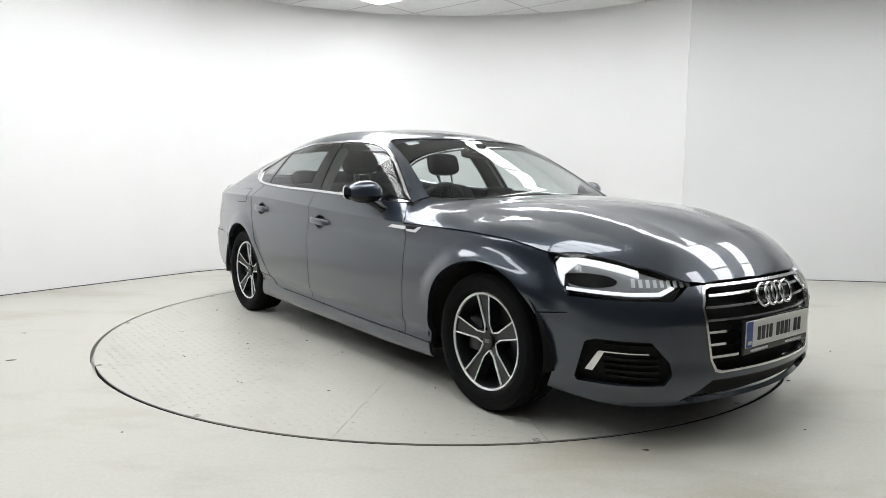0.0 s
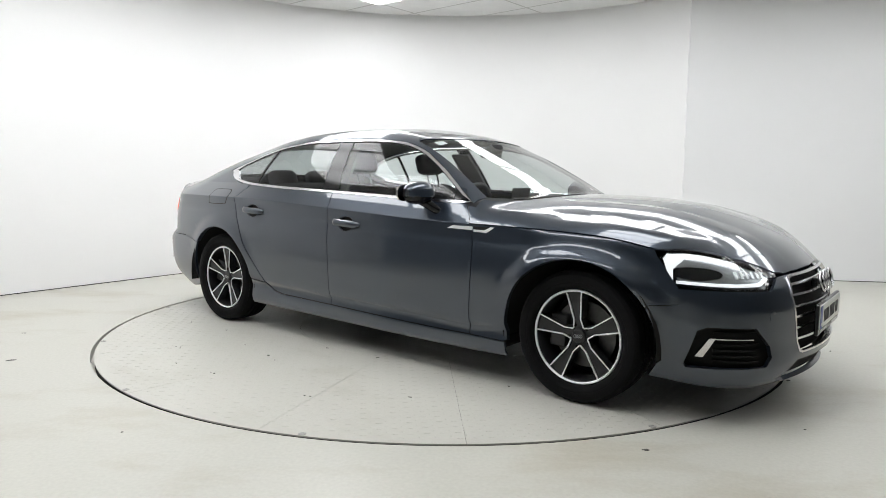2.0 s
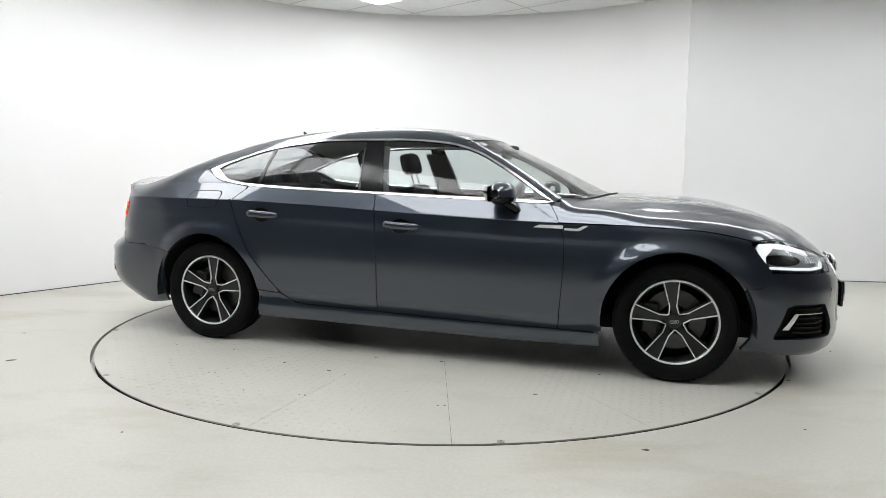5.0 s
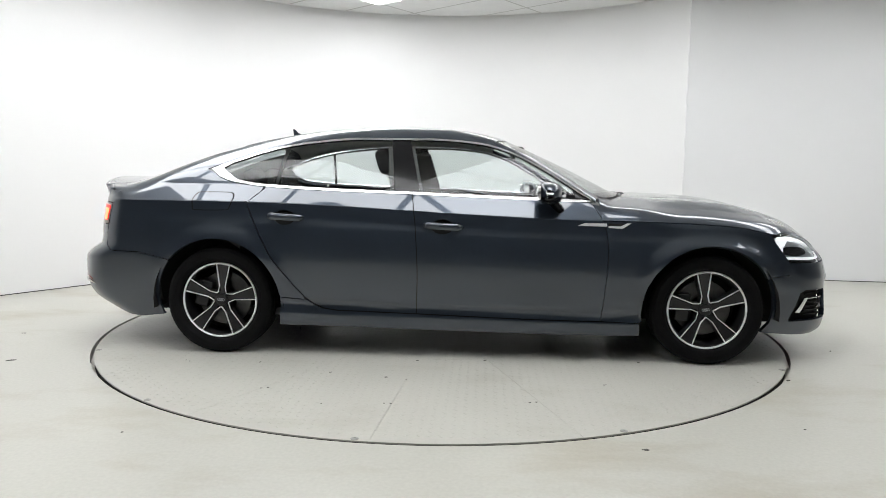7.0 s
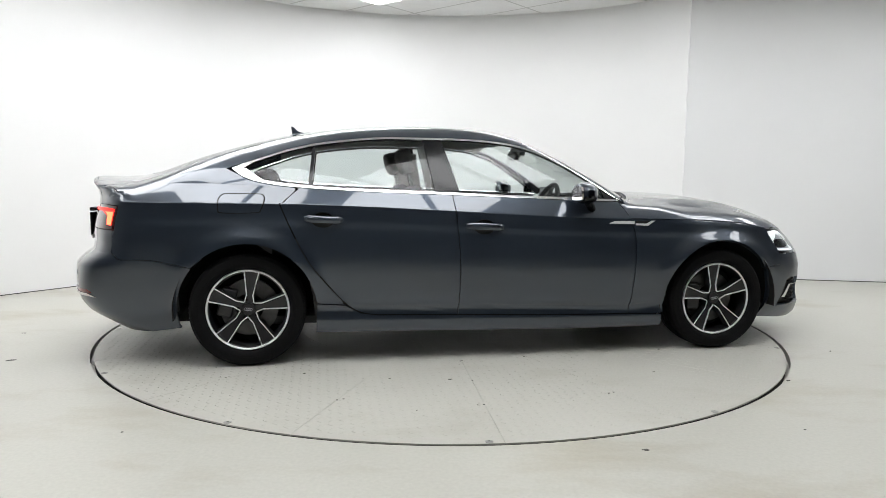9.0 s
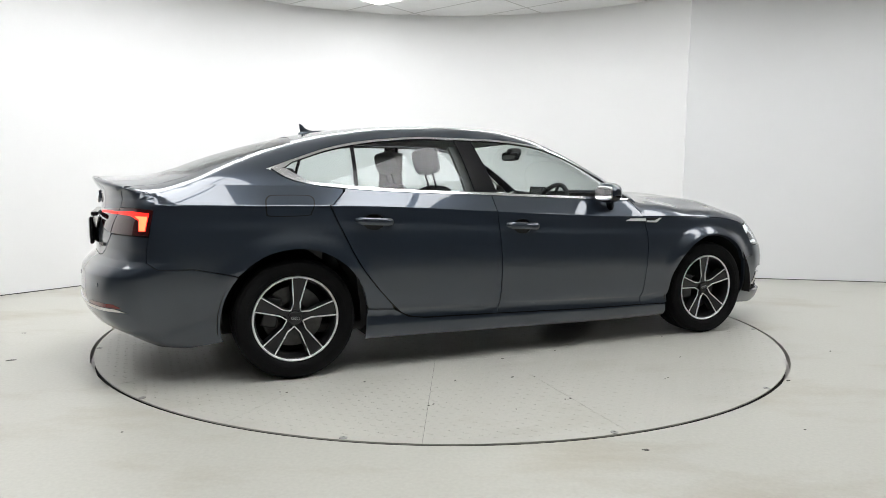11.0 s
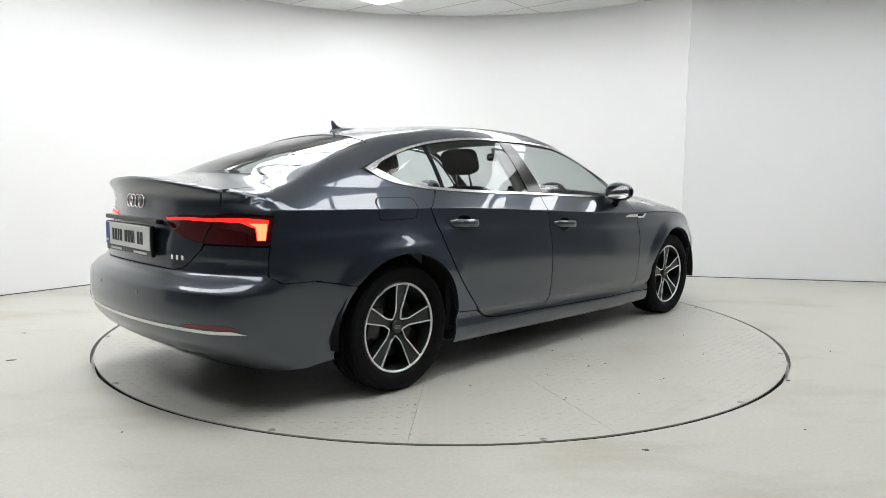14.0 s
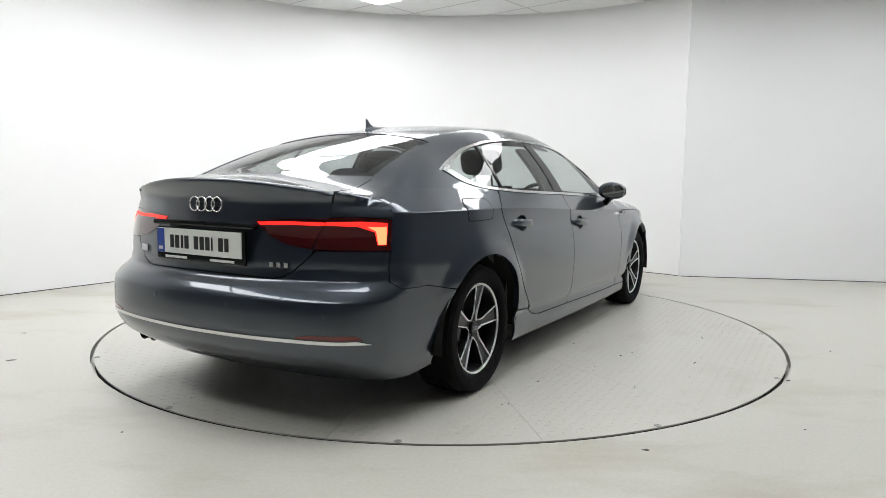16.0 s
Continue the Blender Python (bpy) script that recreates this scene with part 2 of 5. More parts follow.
def turntable():
    bm = bmesh.new()
    n = 160
    r = TABLE_R - TABLE_GAP
    lathe_pts = [(r - .004, -.045), (r - .004, -.005)]
    rings = [[bm.verts.new((a * math.cos(2 * math.pi * k / n), a * math.sin(2 * math.pi * k / n), z)) for k in range(n)] for a, z in lathe_pts]
    for a, b in zip(rings, rings[1:]):
        for k in range(n):
            bm.faces.new((a[k], a[(k + 1) % n], b[(k + 1) % n], b[k]))
    bm.faces.new(rings[-1])
    t = part("turntable", bm, GROOVE, smooth=30)
    return tagged(t, "round painted steel tread plate turntable set in the floor", "turntable")


studio()
ceiling()
lights()
table_ob = turntable()


# ---------------------------------------------------------------- car body surface
# The painted skin is where SKIN(x, |y|, z) = 0, in the car's own space:
# x forward from mid wheelbase, y to its left, z up from the ground.


def table(*pairs):
    xs, ys = np.array(pairs, float).T
    h = np.diff(xs)
    d = np.diff(ys) / h
    m = np.empty(len(xs))
    m[0], m[-1] = d[0], d[-1]
    for i in range(1, len(xs) - 1):
        m[i] = 0 if d[i - 1] * d[i] <= 0 else (h[i - 1] + h[i]) * 1.0 / (h[i] / d[i - 1] + h[i - 1] / d[i])

    def at(x):
        x = np.clip(np.asarray(x, float), xs[0], xs[-1])
        i = np.clip(np.searchsorted(xs, x) - 1, 0, len(xs) - 2)
        t = (x - xs[i]) / h[i]
        return ((1 + 2 * t) * (1 - t) ** 2 * ys[i] + t * (1 - t) ** 2 * h[i] * m[i]
                + t * t * (3 - 2 * t) * ys[i + 1] + t * t * (t - 1) * h[i] * m[i + 1])
    return at


CREASE_Z = table((-2.4, .915), (-2.05, .905), (-1.6, .90), (-1.2, .897), (-.7, .881), (-.26, .858), (0, .845), (.67, .818), (1.2, .808), (1.53, .79), (1.78, .745), (2.0, .70), (2.3, .64))
CREASE_W = table((-2.5, .66), (-2.2, .765), (-2.0, .805), (-1.7, .845), (-1.41, .868), (-1.0, .878), (-.3, .884), (.6, .88), (1.2, .872), (1.5, .855), (1.8, .808), (2.1, .72), (2.4, .58))
SIDE = table((.05, -.16), (.12, -.085), (.16, -.040), (.205, -.008), (.245, -.004), (.315, -.013), (.35, .006), (.46, .020), (.58, .026), (.68, .024), (.77, .014), (.82, .004), (.9, 0))
SIDE_END = table((.05, -.20), (.12, -.115), (.18, -.065), (.25, -.030), (.32, -.008), (.42, .010), (.5, .017), (.58, .021), (.68, .021), (.77, .012), (.82, .004), (.9, 0))
BELT_Z = table((-1.6, 1.09), (-1.522, 1.087), (-1.403, 1.034), (-1.255, 1.004), (-1.042, .985), (-.703, .969), (-.247, .955), (-.045, .947), (.441, .93), (.751, .921), (1.1, .92))
TOP_Z = table((-2.45, 1.0), (-2.32, 1.040), (-2.22, 1.039), (-2.08, 1.048), (-1.97, 1.078), (-1.8, 1.145), (-1.62, 1.205), (-1.45, 1.252), (-1.27, 1.295), (-1.1, 1.325), (-.77, 1.364), (-.41, 1.38),
              (-.1, 1.372), (.1, 1.345), (.24, 1.312), (.36, 1.263), (.56, 1.175), (.73, 1.095), (.91, 1.005), (1.0, .966), (1.07, .962), (1.2, .961), (1.4, .953), (1.6, .932), (1.8, .884), (2.0, .806), (2.12, .738), (2.22, .655), (2.3, .56), (2.45, .40))
CROWN = table((-2.4, .15), (-2.0, .15), (-1.5, .13), (-.9, .125), (0, .125), (.4, .10), (1.0, .12), (1.3, .17), (1.6, .17), (1.9, .15), (2.3, .10))
SWEEP = table((-2.3, .0), (-1.95, -.10), (-1.6, -.16), (-1.2, -.10), (-.8, 0), (-.1, .0), (.25, .13), (.7, .22), (1.05, .25), (1.4, .08), (1.7, .0), (2.3, 0))
NOSE_X = table((.08, 2.05), (.14, 2.225), (.19, 2.295), (.26, 2.312), (.36, 2.305), (.48, 2.305), (.57, 2.285), (.64, 2.24), (.72, 2.17), (.85, 2.05))
TAIL_X = table((.10, 1.9), (.19, 2.14), (.25, 2.24), (.31, 2.325), (.38, 2.365), (.46, 2.375), (.555, 2.37), (.60, 2.345), (.635, 2.312), (.70, 2.318), (.80, 2.305), (.88, 2.285), (.94, 2.282), (1.0, 2.31), (1.035, 2.325), (1.1, 2.33))
RIDGE = table((1.0, .56), (1.5, .50), (2.0, .41), (2.3, .36))       # the two folds of the bonnet
LEAN = table((-2.3, 1.6), (-1.5, 1.65), (-1.0, 1.2), (-.6, 1.0), (.8, 1.0))
WHEEL_X = 1.412


def smax(a, b, k):
    h = np.clip(.5 + .5 * (a - b) / k, 0, 1)
    return b + (a - b) * h + k * h * (1 - h)


def half_width(x, z):
    zs = CREASE_Z(x)
    zn = np.minimum(.9 * z / zs, .9) * (z < zs) + .9 * (z >= zs)
    up = np.maximum(z - zs, 0)
    glass_up = np.maximum(up - .1, 0)                 # the glass stands steeper than the shoulder under it
    roll = .60 * np.minimum(up, .1) + .48 * glass_up + .672 * np.minimum(glass_up, .32) ** 2 + .43 * np.maximum(glass_up - .32, 0)
    flare = sum(np.exp(-((x - c) / .46) ** 2) for c in (-WHEEL_X, WHEEL_X))
    blister = np.clip(1 - (np.hypot(np.abs(x) - WHEEL_X, z - .31) - .37) / .11, 0, 1)
    lip = np.clip((zs - z) / .13, 0, 1)
    lip = lip * lip * (3 - 2 * lip)
    ends = np.clip((abs(x) - 1.05) / .3, 0, 1)
    flank = SIDE(zn) + (SIDE_END(zn) - SIDE(zn)) * ends * ends * (3 - 2 * ends)
    return CREASE_W(x) + flank - roll * LEAN(x) + (.008 * flare + np.where(x > 0, .026, .016) * blister * blister * (3 - 2 * blister) * np.clip((z - .42) / .16, 0, 1)) * lip * np.clip((z - .13) / .3, 0, 1)


def skin(x, y, z):
    a = np.abs(y)
    side = a - half_width(x, z)
    on = np.clip((x - 1.06) / .2, 0, 1) * np.clip((2.26 - x) / .25, 0, 1)
    ridge = np.maximum(0, 1 - np.abs(a - RIDGE(x)) / .15)
    zt = TOP_Z(x + SWEEP(x) * a * a) - CROWN(x) * a * a + .011 * on * ridge * (1.6 - .6 * ridge)
    top = (z - zt) * .85
    front = x - (NOSE_X(z) - .33 * a * a - .42 * a ** 6)
    low = np.clip((.68 - z) / .12, 0, 1)
    back = -x - (TAIL_X(z) + .012 * low - (.27 - .10 * low) * a * a - (.22 + .14 * low) * a ** 6)
    f = smax(side, top, .06)
    f = smax(f, front, .07)
    rk = .09 + (.02 - .09) * np.clip((z - .93) / .05, 0, 1)
    return smax(f, back, rk)


def march(o, d, lo, hi):
    """Where the rays o + s d leave the skin, s between lo and hi, and the normals there."""
    lo, hi = np.zeros(len(o)) + lo, np.zeros(len(o)) + hi
    for _ in range(34):
        s = (lo + hi) / 2
        out = skin(*(o + s[:, None] * d).T) > 0
        hi, lo = np.where(out, s, hi), np.where(out, lo, s)
    p = o + hi[:, None] * d
    e = 2e-3
    n = np.stack([skin(*(p + v).T) - skin(*(p - v).T) for v in np.eye(3) * e], 1)
    return p, n / np.linalg.norm(n, axis=1)[:, None]


# ---------------------------------------------------------------- body panels laid on the skin
NOSE_O, TAIL_O = 1.4, -1.4


def rays(view, uv):
    u, v = np.asarray(uv, float).T
    o, d = np.zeros((len(u), 3)), np.zeros((len(u), 3))
    if view == "side":                     # u = x, v = z; the side of positive y
        o[:, 0], o[:, 2], d[:, 1] = u, v, 1
        return o, d, 0.0, 1.3
    if view == "top":                      # u = x, v = y
        o[:, 0], o[:, 1], d[:, 2] = u, v, 1
        zt = TOP_Z(u) - .15 * v * v - .03
        return o, d, np.where((u < -1.98) & (abs(v) < .585), zt, .35), 1.6
    sign, x0 = (1, NOSE_O) if view == "nose" else (-1, TAIL_O)   # u = angle round the end, v = z
    o[:, 0], o[:, 2] = x0, v
    d[:, 0], d[:, 1] = sign * np.cos(u), np.sin(u)
    return o, d, .05, 1.6


def at_nose(x, y, z):
    return (math.atan2(y, x - NOSE_O), z)


def at_tail(x, y, z):
    return (math.atan2(y, TAIL_O - x), z)


def end_of_side(view, x, z):
    """A place of the side, as angle and height round the nose or the tail."""
    y = float(side_y(x, z)[0])
    return at_nose(x, y, z) if view == "nose" else at_tail(x, y, z)


def inside(poly, pts):
    poly, pts = np.asarray(poly), np.asarray(pts)
    hit = np.zeros(len(pts), bool)
    for (x0, y0), (x1, y1) in zip(poly, np.roll(poly, -1, 0)):
        span = (y0 > pts[:, 1]) != (y1 > pts[:, 1])
        with np.errstate(divide="ignore", invalid="ignore"):
            cut = (x1 - x0) * (pts[:, 1] - y0) / (y1 - y0) + x0
        hit ^= span & (pts[:, 0] < cut)
    return hit


def flat_cells(poly, step, holes=(), rows=()):
    bm = bmesh.new()
    corners = [bm.verts.new((a, b, 0)) for a, b in poly]
    for tri in tessellate_polygon([[Vector((a, b, 0)) for a, b in poly]]):
        bm.faces.new([corners[k] for k in tri])
    lo, hi = np.min(poly, 0), np.max(poly, 0)
    cuts = []
    for axis in (0, 1):
        no = Vector((1, 0, 0)) if axis == 0 else Vector((0, 1, 0))
        for c in np.arange(math.ceil(lo[axis] / step) * step, hi[axis], step):
            cuts.append((no * float(c), no))
    cuts += [(Vector((0, c, 0)), Vector((0, 1, 0))) for c in rows]
    for hole in holes:
        for a, b in zip(hole, [*hole[1:], hole[0]]):
            cuts.append((Vector((*a, 0)), Vector((b[1] - a[1], a[0] - b[0], 0)).normalized()))
    for co, no in cuts:
        bmesh.ops.bisect_plane(bm, geom=[*bm.verts, *bm.edges, *bm.faces], dist=1e-6, plane_co=co, plane_no=no)
    if holes:
        centres = [f.calc_center_median().xy for f in bm.faces]
        gone = np.zeros(len(centres), bool)
        for hole in holes:
            gone |= inside(hole, centres)
        faces = list(bm.faces)
        bmesh.ops.delete(bm, geom=[f for f, g in zip(faces, gone) if g], context="FACES")
    bmesh.ops.dissolve_degenerate(bm, dist=1e-6, edges=bm.edges)
    bm.verts.index_update()
    uv = [(v.co.x, v.co.y) for v in bm.verts]
    faces = [[v.index for v in f.verts] for f in bm.faces]
    rim = [(e.verts[0].index, e.verts[1].index, [v.index for v in e.link_faces[0].verts]) for e in bm.edges if len(e.link_faces) == 1]
    bm.free()
    return uv, faces, rim


def patch(view, poly, step=.035, holes=(), off=0.0, depth=.012):
    """Vertices, normals and faces of one patch of the skin, with its edge turned in by depth."""
    if view == "side":                     # cells follow the shoulder crease
        poly = [(x, z - float(CREASE_Z(x))) for x, z in poly]
        holes = [[(x, z - float(CREASE_Z(x))) for x, z in h] for h in holes]
        uv, faces, rim = flat_cells(poly, step, holes, (-.004, .004))
        uv = [(x, z + float(CREASE_Z(x))) for x, z in uv]
    else:
        uv, faces, rim = flat_cells(poly, step if view == "top" else step * 1.15, holes)
    p, n = march(*rays(view, uv))
    p = p + n * off
    out = []
    for f in faces:
        a, b, c = p[f[0]], p[f[1]], p[f[2]]
        mean = n[f].mean(0)
        area = sum(np.cross(p[f[i]] - a, p[f[i + 1]] - a) for i in range(1, len(f) - 1))
        out.append(f if area @ mean >= 0 else f[::-1])
    verts, norms = list(p), list(n)
    if depth:
        for i, j, near in rim:
            a, b = p[i], p[j]
            c, d = b - n[j] * depth, a - n[i] * depth
            side = np.cross(b - a, n[i])
            side /= np.linalg.norm(side) + 1e-9
            if side @ (p[near].mean(0) - a) > 0:
                side = -side
            k = len(verts)
            verts += [a, b, c, d]
            norms += [side] * 4
            out.append([k, k + 1, k + 2, k + 3] if np.cross(b - a, c - b) @ side > 0 else [k + 3, k + 2, k + 1, k])
    return np.array(verts), np.array(norms), out


def tail_end(v):
    """The rear overhang drawn out towards the back and a little wider."""
    v = np.array(v, float)
    far = np.clip((-v[..., 0] - 1.8) / .55, 0, 1.2)
    w = np.clip((-v[..., 0] - 1.7) / .4, 0, 1)
    v[..., 0] -= .045 * far ** 1.5
    v[..., 1] *= 1 + .026 * w * w * (3 - 2 * w)
    return v


def panel(name, patches, mat, parent, label="", mirror=False, both=False):
    """One part out of patches; mirror: on the side of negative y; both: a mesh for each side."""
    verts, norms, faces = [], [], []
    for v, n, f in patches:
        k = sum(len(a) for a in verts)
        verts.append(v)
        norms.append(n)
        faces += [[i + k for i in g] for g in f]
    v, n = tail_end(np.concatenate(verts)), np.concatenate(norms)
    flip = np.array((1, -1, 1))
    made = []
    for s in ((False, True) if both else (mirror,)):
        made.append(mesh_object(name, v * flip if s else v, [g[::-1] for g in faces] if s else faces, mat, parent, label, normals=n * flip if s else n))
    return made


def side_y(x, z):
    x, z = np.broadcast_arrays(np.asarray(x, float), np.asarray(z, float))
    return march(*rays("side", np.stack([x.ravel(), z.ravel()], 1)))[0][:, 1]


def arch(cx, a0, a1, r=.375, n=18):
    return [(cx + r * math.cos(radians(a)), .31 + r * math.sin(radians(a))) for a in np.linspace(a0, a1, n)]


car = new("car")
car.empty_display_size = .3
tagged(car, "dark slate grey metallic five-door coupe standing on a turntable", "car")

DLO_TOP = table((-1.56, 1.068), (-1.51, 1.088), (-1.337, 1.151), (-1.177, 1.204), (-.911, 1.255), (-.571, 1.281), (-.23, 1.281), (.111, 1.257), (.28, 1.211), (.447, 1.128), (.609, 1.027), (.753, .929), (.8, .897))
RAIL = table((-2.12, .917), (-2.0, .952), (-1.8, 1.003), (-1.62, 1.056), (-1.53, 1.088), (-1.337, 1.155), (-1.177, 1.208), (-.911, 1.259), (-.571, 1.285), (-.23, 1.285), (.111, 1.261), (.28, 1.215), (.447, 1.132), (.609, 1.031), (.753, .933), (.8, .90))


def rail(x0, x1, n=24):
    xs = np.linspace(x0, x1, n)
    return list(zip(xs, side_y(xs, RAIL(xs))))


def run(f, x0, x1, n=16, lift=0.0):
    xs = np.linspace(x0, x1, n)
    return list(zip(xs, f(xs) + lift))


DOOR_FRONT_EDGE = curve([(.752, .905), (.795, .836), (.832, .726), (.836, .566), (.811, .245)], 5)
B_EDGE = curve([(-.238, .267), (-.231, .514), (-.246, .774), (-.268, .943)], 5)
REAR_EDGE = curve([(-1.142, .972), (-1.214, .906), (-1.226, .878), (-1.112, .634), (-1.02, .50), (-.873, .337), (-.793, .290), (-.70, .276)], 5)


WS_TOP = curve([(.205, .572), (.255, .40), (.283, .2), (.292, 0)], 5)
WS_BASE = curve([(.795, .705), (.87, .60), (.965, .40), (1.03, .2), (1.05, 0)], 5)
RG_TOP = curve([(-1.36, .515), (-1.325, .27), (-1.315, 0)], 5)
RG_BASE = curve([(-1.885, .548), (-1.95, .42), (-2.01, .22), (-2.03, 0)], 5)
LID_SIDE = [(-1.905, .562), (-2.05, .574), (-2.150, .577)]
CORNER = [(-2.060, .735), (-2.088, .69), (-2.118, .635), (-2.142, .582)]


def cup_hole(x, z, n=14):
    return [(x + .064 * math.cos(2 * math.pi * k / n), z + .043 * math.sin(2 * math.pi * k / n)) for k in range(n)]


def doors():
    front = [*run(BELT_Z, -.266, .745, lift=-.008), *DOOR_FRONT_EDGE, *B_EDGE[:-1]]
    d = panel("front_door", [patch("side", front, holes=[cup_hole(-.093, .771)])], PAINT, car, both=True)
    shift = [(x - .005, z) for x, z in B_EDGE]
    rear = [*run(BELT_Z, -1.135, -.274, lift=-.008), *shift[::-1], *[(x + .004, z + .001) for x, z in REAR_EDGE[::-1]]]
    e = panel("rear_door", [patch("side", rear, holes=[cup_hole(-1.003, .812)])], PAINT, car, both=True)
    return [*d, *e]


def side_panels():
    fender = [*run(CREASE_Z, .803, 1.755, lift=-.003), (1.768, .722), (1.862, .596), (1.874, .522), (1.748, .508), *arch(WHEEL_X, 30, 190, n=26), (1.02, .238), (.84, .243),
              *[(x + .005, z) for x, z in DOOR_FRONT_EDGE[::-1] if z < .82]]
    sliver = [(.7575, .905), (.803, .897), (.808, .822), (.801, .836)]
    panel("front_fender", [patch("side", fender, depth=.03), patch("side", sliver, depth=.006)], PAINT, car, both=True)
    sill = [(-1.045, .18), (-1.036, .343), (-.885, .332), (-.80, .284), (-.70, .270), (-.238, .261), (.805, .239), (1.03, .233), (1.035, .16), (.9, .155), (0, .165), (-.9, .178)]
    panel("side_sill", [patch("side", sill)], PAINT, car, both=True)
    q = [*arch(-WHEEL_X, 8, 135, n=22), (-1.70, .555), (-1.9, .597), (-2.05, .60), (-2.09, .63), (-2.088, .70), (-2.078, .757), (-2.060, .878),
         (-2.052, .885), *run(RAIL, -2.05, -1.53, n=14), *run(BELT_Z, -1.50, -1.15, n=12, lift=-.010),
         *[(x - .004, z) for x, z in REAR_EDGE if .36 < z < .97], (-.893, .339), (-1.03, .349)]
    hem = march(*rays("top", CORNER))[0]
    end = float(side_y(-2.05, RAIL(-2.05))[0])
    corner = [at_tail(-2.05, end, float(RAIL(-2.05))), *[at_tail(*h) for h in hem], at_tail(-2.165, .581, float(hem[-1][2]) - .012), at_tail(-2.19, .574, .886), at_tail(-2.13, .68, .889), at_tail(-2.052, .785, .882)]
    panel("rear_quarter", [patch("side", q, depth=.03), patch("tail", corner)], PAINT, car, both=True)
    flap = curve([(-1.552, .860), (-1.553, .915), (-1.535, .942), (-1.50, .948), (-1.36, .948), (-1.325, .940), (-1.318, .915), (-1.335, .868), (-1.36, .852), (-1.53, .850), (-1.552, .860)], 3)[:-1]
    panel("fuel_flap", [patch("side", flap, off=.0015, depth=.004)], PAINT, car, mirror=True)
    ring = [(1.06 * (x + 1.435) - 1.435, 1.09 * (z - .90) + .90) for x, z in flap]
    panel("fuel_flap_gap", [patch("side", ring, off=.0006, depth=.002)], DARK_VOID, car, mirror=True)


def top_panels():
    roof = [*rail(-1.36, .205, 20), *WS_TOP]
    roof = [*roof, *[(x, -y) for x, y in roof[::-1] if y > 1e-6], *[(x, -y) for x, y in RG_TOP], *[(x, y) for x, y in RG_TOP[::-1] if y > 1e-6]]
    flip = np.array((1, -1, 1))

    def mirrored(p):
        v, n, f = p
        return v * flip, n * flip, [g[::-1] for g in f]
    a_pillar = patch("top", [*rail(.205, .775, 16), (.80, .712), (.50, .632), (.205, .572)], depth=.006)
    c_pillar = patch("top", [*rail(-2.05, -1.36, 20), (-1.36, .519), (-1.62, .532), (-1.885, .553), (-1.907, .567), (-2.05, .579), *CORNER[::-1]], depth=.006)
    panel("roof", [patch("top", roof, depth=.006), a_pillar, c_pillar, mirrored(a_pillar), mirrored(c_pillar)], PAINT, car)
    xs = np.linspace(.80, 1.762, 24)
    edge = list(zip(xs, side_y(xs, CREASE_Z(xs) + .003)))
    hood = [(.80, .735), *edge, (1.80, .788), (1.922, .695), (2.037, .588), (2.111, .505), (2.156, .450), (2.186, .365), (2.205, .2), (2.215, 0)]
    back = [(.815, .728), (.90, .61), (.99, .41), (1.055, .2), (1.077, 0)]
    hood = [*hood, *[(x, -y) for x, y in hood[::-1] if y > 1e-6], *[(x, -y) for x, y in back], *[(x, y) for x, y in back[::-1] if y > 1e-6]]
    panel("bonnet", [patch("top", hood)], PAINT, car)
    cowl = [*back[::-1], *WS_BASE]
    cowl = [(.80, .73), *back[1:], *[(x, -y) for x, y in back[::-1][1:-1]], (.80, -.73), *[(x - .012, -y) for x, y in WS_BASE], *[(x - .012, y) for x, y in WS_BASE[::-1] if y > 1e-6]]
    panel("scuttle", [patch("top", cowl, off=-.012)], BLACK_TRIM, car)


LIP = [(y, 1.008 - .16 * y * y) for y in np.linspace(.577, 0, 12)]


def lip_points():
    """The spoiler's rear edge: angle and height round the tail, and its plan."""
    out = []
    for y, z in LIP:
        us = np.linspace(0, 1.2, 1200)
        p = march(*rays("tail", np.stack([us, np.full(1200, z)], 1)))[0]
        x = float(p[np.argmin(abs(p[:, 1] - y)), 0]) + .014
        e = march(*rays("top", [(x, y)]))[0][0]
        out.append((*at_tail(*e), x, y))
    return out


